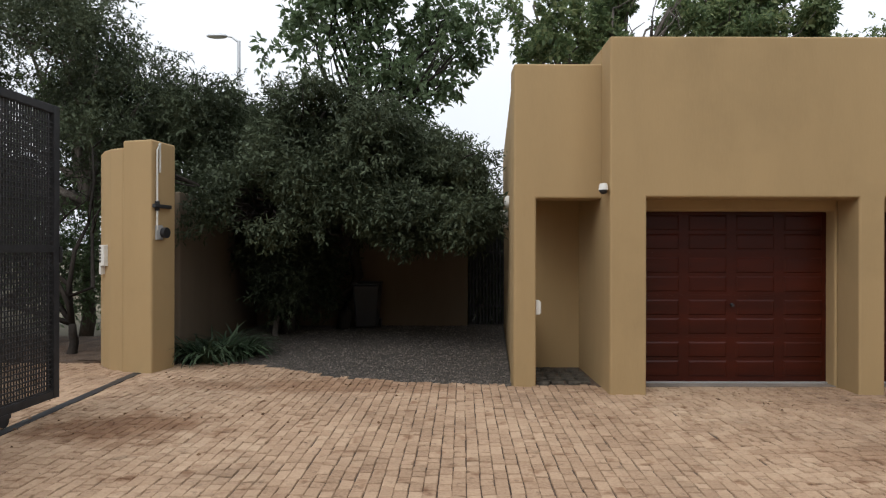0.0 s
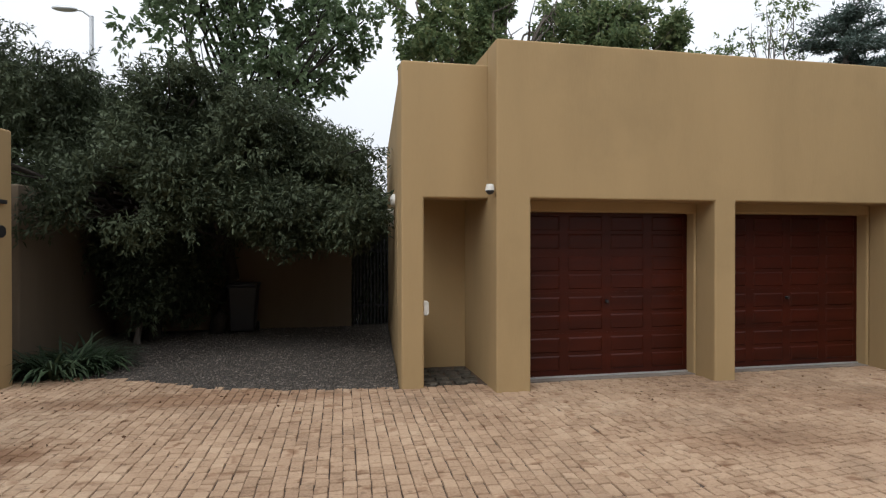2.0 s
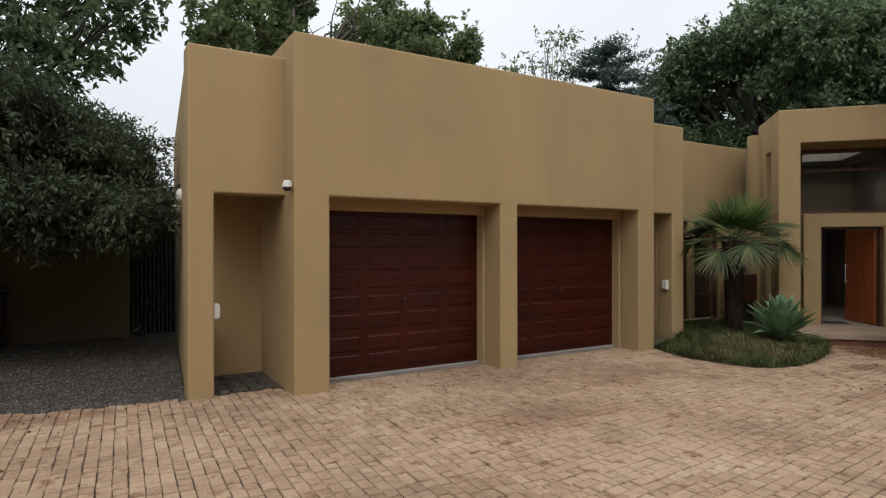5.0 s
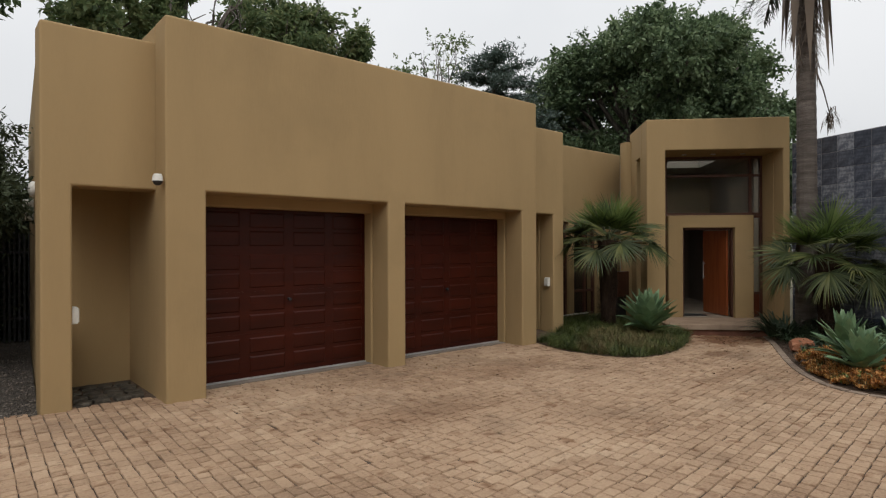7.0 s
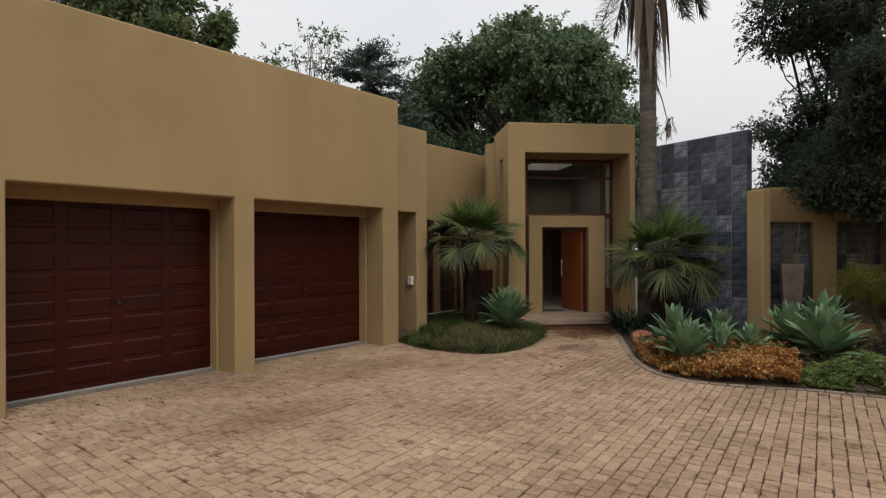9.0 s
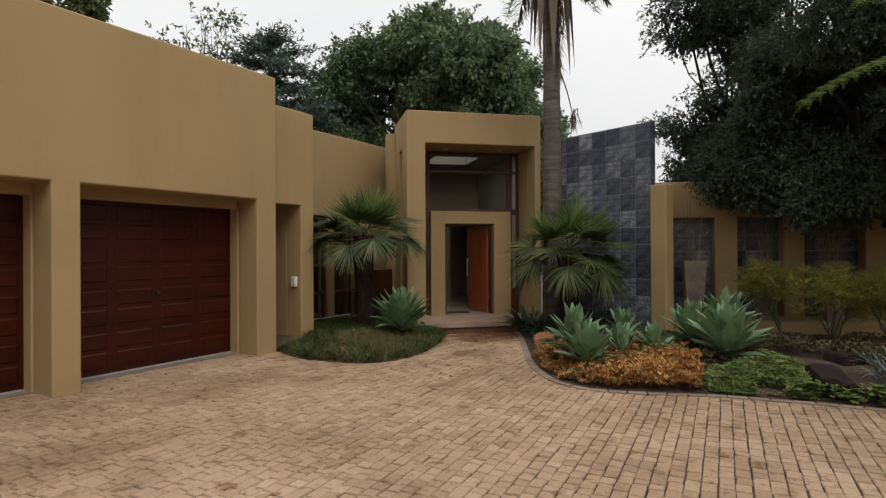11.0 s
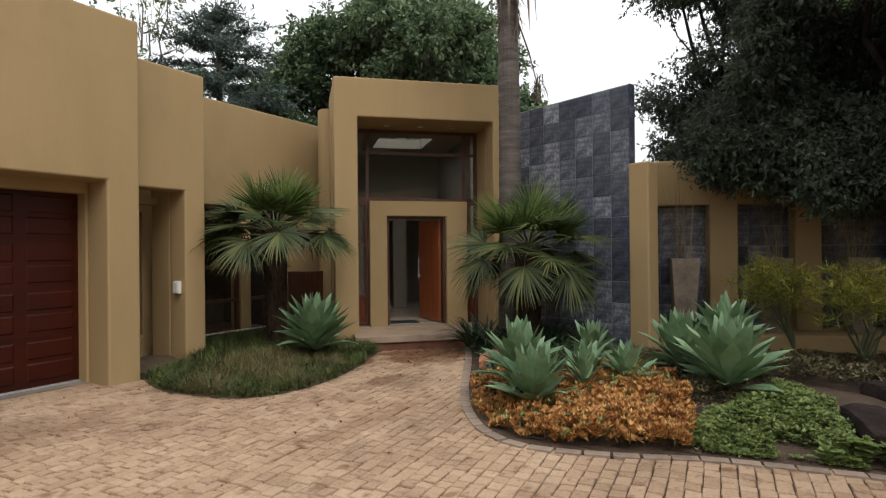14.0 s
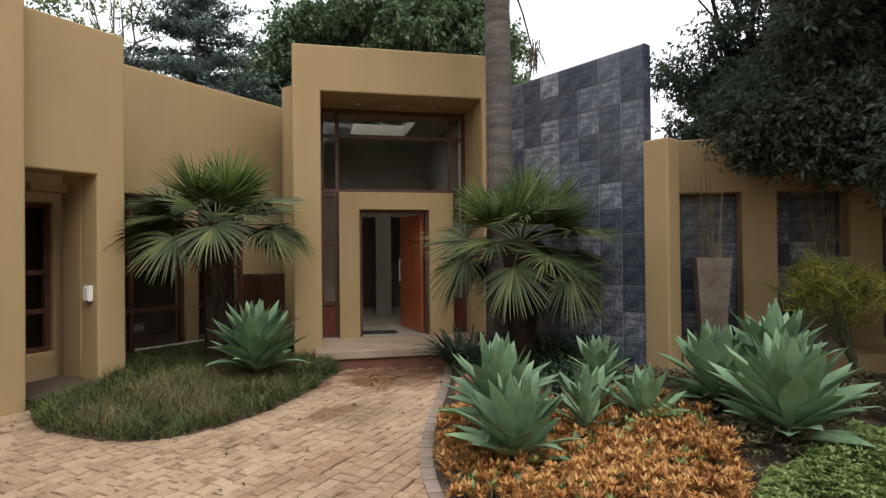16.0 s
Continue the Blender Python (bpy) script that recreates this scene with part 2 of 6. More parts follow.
rock_red = vary(material("red_rock", (0.3, 0.12, 0.06), 0.85), ((0.25, (0.2, 0.07, 0.035)), (0.5, (0.32, 0.125, 0.06)), (0.8, (0.4, 0.2, 0.12))), scale=5, fine=40, bump=0.5, depth=0.02)
pot_mat = vary(material("weathered_concrete_pot", (0.3, 0.24, 0.18), 0.85), ((0.25, (0.085, 0.064, 0.048)), (0.5, (0.18, 0.142, 0.105)), (0.8, (0.28, 0.232, 0.178))), scale=3.5, fine=40, fine_amount=0.3, bump=0.3)
bark = vary(material("grey_bark", (0.11, 0.09, 0.075), 0.9), ((0.25, (0.05, 0.042, 0.035)), (0.5, (0.11, 0.092, 0.076)), (0.8, (0.2, 0.17, 0.145))), scale=5, fine=40, fine_amount=0.4, bump=0.7, depth=0.02, stretch=(1, 1, 0.25))
palm_bark = vary(material("ringed_palm_bark", (0.17, 0.145, 0.125), 0.9), ((0.25, (0.045, 0.036, 0.03)), (0.5, (0.095, 0.078, 0.066)), (0.8, (0.165, 0.14, 0.12))), scale=4, fine=30, fine_amount=0.4, bump=0.5, depth=0.02, stretch=(0.5, 0.5, 4))
fibre = vary(material("brown_palm_fibre", (0.045, 0.03, 0.02), 0.95, spec=0.1), ((0.25, (0.022, 0.014, 0.01)), (0.5, (0.045, 0.029, 0.02)), (0.8, (0.085, 0.058, 0.04))), scale=6, fine=50, fine_amount=0.5, bump=0.9, depth=0.03, stretch=(1, 1, 0.3))
glass = material("window_glass", (0.9, 0.95, 0.95), 0.02)
glass.node_tree.nodes["Principled BSDF"].inputs["Transmission Weight"].default_value = 1.0
glass.node_tree.nodes["Principled BSDF"].inputs["IOR"].default_value = 1.45

hedge_leaf = leaf_material("dark_olive_leaf", (0.04, 0.05, 0.029), (0.072, 0.09, 0.051), (0.115, 0.14, 0.08), rough=0.6, through_light=0.26, spec=0.18, spread=0.4)
tall_leaf = leaf_material("plane_leaf", (0.055, 0.085, 0.038), (0.115, 0.165, 0.08), (0.2, 0.26, 0.14), rough=0.5, through_light=0.42, spec=0.3)
roof_leaf = leaf_material("yellowing_leaf", (0.065, 0.1, 0.045), (0.145, 0.195, 0.085), (0.26, 0.28, 0.13), rough=0.55, through_light=0.5, spec=0.25)
dark_bark = vary(material("dark_bark", (0.03, 0.026, 0.022), 0.95, spec=0.15), ((0.3, (0.018, 0.015, 0.013)), (0.7, (0.045, 0.038, 0.032))), scale=5, fine=40, bump=0.6, depth=0.02, stretch=(1, 1, 0.25))
oak_leaf = leaf_material("deep_green_leaf", (0.05, 0.08, 0.042), (0.14, 0.2, 0.1), (0.27, 0.335, 0.19), rough=0.5, through_light=0.36, spec=0.28)
cedar_leaf = leaf_material("blue_green_needle", (0.055, 0.08, 0.066), (0.11, 0.15, 0.125), (0.185, 0.23, 0.2), through_light=0.28)
right_leaf = leaf_material("small_dark_leaf", (0.042, 0.056, 0.04), (0.072, 0.092, 0.064), (0.115, 0.14, 0.097), rough=0.7, through_light=0.38, spec=0.08, spread=0.4)


def stained(m, colour, scale, low, high, amount):
    """Adds stains of their own shape over the colour of a material."""
    n, l = m.node_tree.nodes, m.node_tree.links
    b = n["Principled BSDF"]
    old = b.inputs["Base Color"].links[0].from_socket
    tc = n.new("ShaderNodeTexCoord")
    a = n.new("ShaderNodeTexNoise")
    a.inputs["Scale"].default_value, a.inputs["Detail"].default_value, a.inputs["Roughness"].default_value = scale, 7, 0.62
    l.new(tc.outputs["Object"], a.inputs["Vector"])
    r = n.new("ShaderNodeMapRange")
    r.inputs[1].default_value, r.inputs[2].default_value, r.inputs[3].default_value, r.inputs[4].default_value = low, high, 0.0, amount
    l.new(a.outputs[0], r.inputs[0])
    x = n.new("ShaderNodeMixRGB")
    x.inputs[2].default_value = (*colour, 1)
    l.new(r.outputs[0], x.inputs[0])
    l.new(old, x.inputs[1])
    l.new(x.outputs[0], b.inputs["Base Color"])


stained(paver_mat, (0.13, 0.083, 0.053), 0.9, 0.52, 0.72, 0.5)
stained(paver_mat, (0.09, 0.05, 0.03), 11.0, 0.58, 0.68, 0.5)
stained(paver_mat, (0.10, 0.07, 0.045), 4.5, 0.6, 0.72, 0.5)
stained(plaster, (0.2, 0.145, 0.075), 0.5, 0.55, 0.75, 0.35)
# ---- helpers of this scene ----
def part(name, bm, mat, parent=None, label="", smooth=False, bevel=0.0, segments=2):
    me = bpy.data.meshes.new(name)
    bm.to_mesh(me)
    bm.free()
    me.materials.append(mat)
    if smooth:
        for p in me.polygons:
            p.use_smooth = True
    ob = new(name, me)
    ob.parent = parent
    if bevel:
        b = ob.modifiers.new("bevel", "BEVEL")
        b.width, b.segments, b.limit_method, b.angle_limit = bevel, segments, "ANGLE", radians(40)
    if label:
        ob["label"] = label
    return ob


def raw(name, verts, faces, mat, parent=None, label="", smooth=False):
    me = bpy.data.meshes.new(name)
    me.from_pydata(verts, [], faces)
    me.materials.append(mat)
    if smooth:
        me.polygons.foreach_set("use_smooth", [True] * len(me.polygons))
    ob = new(name, me)
    ob.parent = parent
    if label:
        ob["label"] = label
    return ob


def thing(name, label, category, at=(0, 0, 0), turn=0.0, group="", kind=""):
    ob = new(name)
    ob.empty_display_size = 0.1
    ob.matrix_basis = pose(*at, 0, 0, turn)
    return tagged(ob, label, category, group, kind)


def cuboid(bm, x0, x1, y0, y1, z0, z1, m=None):
    v = [bm.verts.new(p) for p in ((x0, y0, z0), (x1, y0, z0), (x1, y1, z0), (x0, y1, z0), (x0, y0, z1), (x1, y0, z1), (x1, y1, z1), (x0, y1, z1))]
    for f in ((3, 2, 1, 0), (4, 5, 6, 7), (0, 1, 5, 4), (1, 2, 6, 5), (2, 3, 7, 6), (3, 0, 4, 7)):
        bm.faces.new([v[i] for i in f])
    if m is not None:
        bmesh.ops.transform(bm, matrix=m, verts=v)
    return v


def box(x0, x1, y0, y1, z0, z1, m=None):
    bm = bmesh.new()
    cuboid(bm, x0, x1, y0, y1, z0, z1, m)
    return bm


def slab(x0, x1, z0, z1, y0, y1, holes=(), m=None):
    """An upright wall along x with holes (x0, x1, z0, z1) right through it, in one welded mesh."""
    bm = bmesh.new()
    xs = sorted({x0, x1, *(h[0] for h in holes), *(h[1] for h in holes)})
    zs = sorted({z0, z1, *(h[2] for h in holes), *(h[3] for h in holes)})
    solid = lambda i, j: 0 <= i < len(xs) - 1 and 0 <= j < len(zs) - 1 and not any(
        h[0] - 1e-6 <= xs[i] and xs[i + 1] <= h[1] + 1e-6 and h[2] - 1e-6 <= zs[j] and zs[j + 1] <= h[3] + 1e-6 for h in holes)
    made = {}

    def v(i, j, k):
        if (i, j, k) not in made:
            made[i, j, k] = bm.verts.new((xs[i], (y0, y1)[k], zs[j]))
        return made[i, j, k]

    for i in range(len(xs) - 1):
        for j in range(len(zs) - 1):
            if not solid(i, j):
                continue
            bm.faces.new((v(i, j, 0), v(i + 1, j, 0), v(i + 1, j + 1, 0), v(i, j + 1, 0)))
            bm.faces.new((v(i, j, 1), v(i, j + 1, 1), v(i + 1, j + 1, 1), v(i + 1, j, 1)))
            if not solid(i - 1, j):
                bm.faces.new((v(i, j, 0), v(i, j + 1, 0), v(i, j + 1, 1), v(i, j, 1)))
            if not solid(i + 1, j):
                bm.faces.new((v(i + 1, j, 0), v(i + 1, j, 1), v(i + 1, j + 1, 1), v(i + 1, j + 1, 0)))
            if not solid(i, j - 1):
                bm.faces.new((v(i, j, 0), v(i, j, 1), v(i + 1, j, 1), v(i + 1, j, 0)))
            if not solid(i, j + 1):
                bm.faces.new((v(i, j + 1, 0), v(i + 1, j + 1, 0), v(i + 1, j + 1, 1), v(i, j + 1, 1)))
    if m is not None:
        bmesh.ops.transform(bm, matrix=m, verts=bm.verts)
    return bm


def prism(points, z0, z1):
    """A flat shape with straight upright sides."""
    bm = bmesh.new()
    low = [bm.verts.new((x, y, z0)) for x, y in points]
    top = [bm.verts.new((x, y, z1)) for x, y in points]
    n = len(points)
    bm.faces.new(top)
    bm.faces.new(low[::-1])
    for i in range(n):
        bm.faces.new((low[i], low[(i + 1) % n], top[(i + 1) % n], top[i]))
    bmesh.ops.recalc_face_normals(bm, faces=bm.faces)
    return bm


def tube(bm, pts, r0, r1=None, sides=8, cap=True):
    """A round rod along points, tapering from r0 to r1."""
    r1 = r0 if r1 is None else r1
    pts = [Vector(p) for p in pts]
    rings = []
    for i, p in enumerate(pts):
        d = (pts[min(i + 1, len(pts) - 1)] - pts[max(i - 1, 0)]).normalized()
        a = d.orthogonal().normalized() if abs(d.z) > 0.95 else d.cross(Vector((0, 0, 1))).normalized()
        b = d.cross(a)
        r = r0 + (r1 - r0) * i / max(1, len(pts) - 1)
        rings.append([bm.verts.new(p + (a * math.cos(k * 2 * math.pi / sides) + b * math.sin(k * 2 * math.pi / sides)) * r) for k in range(sides)])
    for q, w in zip(rings, rings[1:]):
        for k in range(sides):
            bm.faces.new((q[k], q[(k + 1) % sides], w[(k + 1) % sides], w[k]))
    if cap:
        bm.faces.new(rings[0][::-1])
        bm.faces.new(rings[-1])


def rod(pts, r0, r1=None, sides=8):
    bm = bmesh.new()
    tube(bm, pts, r0, r1, sides)
    bmesh.ops.recalc_face_normals(bm, faces=bm.faces)
    return bm


def smooth_line(points, steps=6, closed=False):
    """A rounded line through points (Catmull-Rom)."""
    p = [Vector(q) for q in points]
    n = len(p)
    out = []
    for i in range(n if closed else n - 1):
        a, b, c, d = (p[(i + k) % n] if closed else p[min(max(i + k, 0), n - 1)] for k in (-1, 0, 1, 2))
        for s in range(steps):
            t = s / steps
            out.append(0.5 * (2 * b + (c - a) * t + (2 * a - 5 * b + 4 * c - d) * t * t + (3 * b - a - 3 * c + d) * t ** 3))
    if not closed:
        out.append(p[-1])
    return out


def inside(x, y, poly):
    hit = False
    j = len(poly) - 1
    for i in range(len(poly)):
        (xi, yi), (xj, yj) = poly[i][:2], poly[j][:2]
        if (yi > y) != (yj > y) and x < (xj - xi) * (y - yi) / (yj - yi) + xi:
            hit = not hit
        j = i
    return hit
# ---- ground ----
ground = part("ground", box(-400, 400, -400, 400, -0.6, -0.12), earth_mat)
tagged(ground, "dry grassy earth reaching to the horizon", "ground", kind="structure")

# line between the paving and the gravel of the side yard
GRAVEL_EDGE = [(-4.05, 8.15), (-3.4, 8.3), (-2.6, 8.0), (-1.5, 7.35), (-0.4, 7.05), (0.72, 6.87)]
gravel_line = [(p.x, p.y) for p in smooth_line([(x, y, 0) for x, y in GRAVEL_EDGE], 5)]
gravel = part("gravel_yard", prism(gravel_line + [(1.36, 14.2), (-4.3, 14.2), (-4.3, 8.15)], -0.2, -0.02), gravel_base)
tagged(gravel, "grey gravel yard beside the garage", "gravel", kind="structure")

BED_LEFT = [(7.95, 6.44), (7.72, 5.8), (7.74, 5.15), (7.9, 4.68), (8.3, 4.45), (8.9, 4.45), (9.6, 4.62), (10.2, 4.85), (10.75, 5.1)]
left_edge = [(p.x, p.y) for p in smooth_line([(x, y, 0) for x, y in BED_LEFT], 6)]
left_bed = left_edge + [(11.2, 5.75), (10.98, 6.1), (11.9, 7.0), (11.9, 7.66), (7.95, 7.66)]
BED_RIGHT = [(11.7, 4.05), (10.9, 3.62), (10.0, 3.18), (9.2, 2.78), (8.6, 2.42), (8.15, 2.05), (7.95, 1.7), (7.95, 1.35), (8.1, 0.85), (8.27, 0.4), (8.4, -0.3), (8.47, -1.0), (8.45, -2.2), (8.3, -4.0)]
right_edge = [(p.x, p.y) for p in smooth_line([(x, y, 0) for x, y in BED_RIGHT], 6)]
right_bed = right_edge + [(16.5, -4.0), (13.6, 0.4), (12.5, 1.7), (13.2, 3.9), (12.6, 4.3)]


def soil(name, outline, label, high, seed):
    bm = bmesh.new()
    xs, ys = [p[0] for p in outline], [p[1] for p in outline]
    step = 0.12
    nx, ny = int((max(xs) - min(xs)) / step) + 2, int((max(ys) - min(ys)) / step) + 2
    grid = {}
    for i in range(nx):
        for j in range(ny):
            x, y = min(xs) + i * step, min(ys) + j * step
            if inside(x, y, outline):
                near = min((x - p[0]) ** 2 + (y - p[1]) ** 2 for p in outline) ** 0.5
                rise = high * min(1, near / 1.2) + 0.03 * noise.noise((x * 3, y * 3, seed))
                grid[i, j] = bm.verts.new((x, y, 0.002 + max(0, rise)))
    for (i, j) in grid:
        if all(k in grid for k in ((i + 1, j), (i, j + 1), (i + 1, j + 1))):
            bm.faces.new((grid[i, j], grid[i + 1, j], grid[i + 1, j + 1], grid[i, j + 1]))
    low = [bm.verts.new((x, y, -0.15)) for x, y in outline]
    top = [bm.verts.new((x, y, 0.007)) for x, y in outline]
    bm.faces.new(top)
    for i in range(len(low)):
        bm.faces.new((low[i], low[(i + 1) % len(low)], top[(i + 1) % len(low)], top[i]))
    ob = part(name, bm, soil_mat, smooth=True)
    return tagged(ob, label, "soil", kind="structure")


soil("soil_bed_1", left_bed, "dark raised soil of the bed beside the garage", 0.12, 3)
soil("soil_bed_3", [(-5.22, 8.42), (-5.6, 8.31), (-9.0, 8.31), (-13.9, 8.31), (-13.9, 10.6), (-9.0, 10.6), (-5.2, 10.6)], "bare red-brown soil under the shrubs behind the gate pillar", 0.06, 5)
soil("soil_bed_2", right_bed, "dark raised soil of the planted garden bed", 0.13, 8)


def bed_height(x, y, outline, high):
    near = min((x - p[0]) ** 2 + (y - p[1]) ** 2 for p in outline) ** 0.5
    return high * min(1, near / 1.2)


# ---- house ----
house = thing("house", "ochre plastered single-storey house with flat parapets and a double garage", "house")
GY, DY = 6.45, 7.02
front = slab(1.82, 7.93, -0.1, 4.2, GY, 6.85, [(2.25, 4.745, -0.1, 2.31), (5.05, 7.55, -0.1, 2.31)])
part("wall", front, plaster, house, bevel=0.025, segments=3)
for a, b in ((2.25, 4.745), (5.05, 7.55)):
    inner = slab(a - 0.3, b + 0.3 if b < 5 else 7.9, -0.1, 2.7, 6.853, 7.12, [(a + 0.1, b - 0.02, -0.1, 2.18)])
    part("wall", inner, plaster, house, bevel=0.02)
part("wall", box(1.82, 2.02, 6.853, 14.0, 2.703, 4.19), plaster, house, bevel=0.02)
part("wall", box(2.022, 2.2, 7.123, 14.0, -0.1, 2.7), plaster, house)
part("wall", box(7.73, 7.93, 7.12, 14.0, -0.1, 4.19), plaster, house, bevel=0.02)
# narrow wing with an open porch slot beside the garage
part("wall", slab(0.74, 2.0, -0.1, 4.0, 6.853, 7.2, [(1.02, 2.0, -0.1, 2.33)]), plaster, house, bevel=0.025, segments=3)
part("wall", box(1.83, 2.018, 6.856, 8.25, -0.1, 2.498), plaster, house)
wing_side = slab(0.352, 7.2, -0.1, 3.99, -0.21, 0.0, [(0.5, 1.2, 0.9, 2.33)], Matrix.Translation((0.74, 6.85, 0)) @ Matrix.Rotation(radians(90 - 4.9), 4, "Z"))
part("wall", wing_side, plaster, house, bevel=0.02)
part("wall", box(1.1, 2.02, 8.05, 8.45, -0.1, 2.498), plaster, house)
part("ceiling", box(0.96, 2.02, 7.203, 8.45, 2.5, 2.7), plaster, house)
# short wing beyond the garage with an open slot
part("wall", slab(7.934, 9.04, -0.1, 3.88, 6.72, 7.05, [(7.934, 8.73, -0.1, 2.3)]), plaster, house, bevel=0.025, segments=3)
part("wall", box(8.73, 9.035, 7.053, 7.45, -0.1, 3.87), plaster, house, bevel=0.02)
part("beam", box(8.35, 8.73, 7.3, 7.42, 2.14, 2.24), plaster, house, bevel=0.01)
# set-back room wall with tall windows
WY = 7.72
rooms = [(8.12, 8.77, 0.33, 2.05), (9.4, 10.52, 0.14, 2.24), (10.72, 11.56, 0.14, 2.24)]
part("wall", slab(7.934, 12.55, -0.1, 3.92, WY, 8.0, rooms), plaster, house, bevel=0.02)
part("roof", prism([(1.1, 7.21), (1.82, 7.21), (1.82, 6.86), (7.93, 6.86), (7.93, 8.01), (12.0, 8.01), (12.0, 14), (1.6, 14)], 3.4, 3.55), concrete, house)
part("wall", box(1.45, 13.0, 14.05, 14.2, -0.1, 3.9), plaster, house)

# ---- entrance, set at an angle ----
UX, UY = 0.690, -0.724
ENTRY = Matrix(((UX, -UY, 0, 11.26), (UY, UX, 0, 5.846), (0, 0, 1, 0), (0, 0, 0, 1)))
part("wall", slab(-0.38, 2.42, -0.1, 4.3, 0, 0.42, [(0, 2.29, -0.1, 3.66)], ENTRY), plaster, house, bevel=0.025, segments=3)
side = slab(0.42, 1.55, -0.1, 4.29, 0.17, 0.38, [(0.55, 0.95, 0.35, 3.6)], ENTRY @ Matrix.Rotation(radians(90), 4, "Z"))
part("wall", side, plaster, house, bevel=0.02)
side = slab(0.42, 1.0, -0.1, 3.66, -2.42, -2.29, [], ENTRY @ Matrix.Rotation(radians(90), 4, "Z"))
part("wall", side, plaster, house, bevel=0.02)
part("ceiling", box(-0.17, 2.42, 0.42, 1.4, 3.665, 3.9, ENTRY), plaster, house)
column = bmesh.new()
tube(column, [ENTRY @ Vector((-0.36, 1.62, -0.1)), ENTRY @ Vector((-0.36, 1.62, 4.1))], 0.22, sides=24)
part("column", column, plaster, house, smooth=False)
GD = 0.95
PZ = 2.37
# door surround standing in the glazed wall
part("door_surround", slab(0.27, 2.05, 0.0, PZ, 0.80, 1.12, [(0.58, 1.66, 0.0, 2.1)], ENTRY), plaster, house, bevel=0.015)


def window(parent, s0, s1, z0, z1, depth, m, bars_s=(), bars_z=(), width=0.055, panels=()):
    win = new("window")
    win.parent = parent
    edges = [(s0, s0 + width), (s1 - width, s1)]
    for a, b in edges:
        part("frame", box(a, b, depth, depth + 0.07, z0, z1, m), frame_wood, win)
    for a, b in ((z0, z0 + width), (z1 - width, z1)):
        part("frame", box(s0 + width, s1 - width, depth + 0.002, depth + 0.068, a, b, m), frame_wood, win)
    for s in bars_s:
        part("mullion", box(s - width / 2, s + width / 2, depth + 0.004, depth + 0.066, z0 + width, z1 - width, m), frame_wood, win)
    cuts = [s0 + width, *(c for s in bars_s for c in (s - width / 2, s + width / 2)), s1 - width]
    for k in range(0, len(cuts), 2):
        for z in bars_z:
            part("transom", box(cuts[k], cuts[k + 1], depth + 0.006, depth + 0.064, z - width / 2, z + width / 2, m), frame_wood, win)
    cz = [z0 + width, *(c for z in bars_z for c in (z - width / 2, z + width / 2)), z1 - width]
    for k in range(0, len(cuts), 2):
        for j in range(0, len(cz), 2):
            solid = (k // 2, j // 2) in panels
            p = part("pane", box(cuts[k], cuts[k + 1], depth + 0.03, depth + 0.036, cz[j], cz[j + 1], m), mahogany_side if solid else glass, win)
            if not solid:
                p.visible_shadow = False
    return win


# glazing round the door surround
window(house, 0.0, 2.29, PZ + 0.004, 3.66, GD, ENTRY, bars_s=(0.26, 2.04), bars_z=(3.24,))
window(house, 0.0, 0.266, 0.16, PZ, GD, ENTRY, bars_z=(0.68, 1.6), panels=((0, 0),))
window(house, 2.054, 2.29, 0.16, PZ, GD, ENTRY, bars_z=(0.68, 1.6), panels=((0, 0),))
lining = new("door_lining")
lining.parent = house
for a, b, c, d in ((0.584, 0.624, 0.16, 2.096), (1.616, 1.656, 0.16, 2.096), (0.624, 1.616, 2.056, 2.096)):
    part("jamb", box(a, b, 0.9, 1.0, c, d, ENTRY), frame_wood, lining)
leaf_turn = ENTRY @ pose(1.6, 1.02, 0, 0, 0, 101)
door = part("front_door", box(0.0, 0.95, 0.0, 0.045, 0.175, 2.05, leaf_turn), door_wood, house, "orange-brown timber front door standing open inwards", bevel=0.004)
door_handle = bmesh.new()
tube(door_handle, [leaf_turn @ Vector((0.86, 0.09, 0.95)), leaf_turn @ Vector((0.86, 0.09, 1.35))], 0.012)
tube(door_handle, [leaf_turn @ Vector((0.86, 0.045, 1.0)), leaf_turn @ Vector((0.86, 0.09, 1.0))], 0.008)
tube(door_handle, [leaf_turn @ Vector((0.86, 0.045, 1.3)), leaf_turn @ Vector((0.86, 0.09, 1.3))], 0.008)
part("handle", door_handle, galvanised, door, "steel pull handle")
# step and floor
part("step", box(-0.1, 2.2, -0.42, 0.78, 0.05, 0.16, ENTRY), step_mat, house, bevel=0.012)
part("riser", box(-0.06, 2.16, -0.38, 0.7, -0.1, 0.05, ENTRY), riser_mat, house)
part("floor", box(-0.12, 2.4, 0.782, 6.5, -0.1, 0.155, ENTRY), tile_floor, house)
mat_door = part("doormat", box(0.65, 1.2, 1.15, 1.5, 0.156, 0.168, ENTRY), black_plastic)
tagged(mat_door, "dark doormat inside the open front door", "doormat")
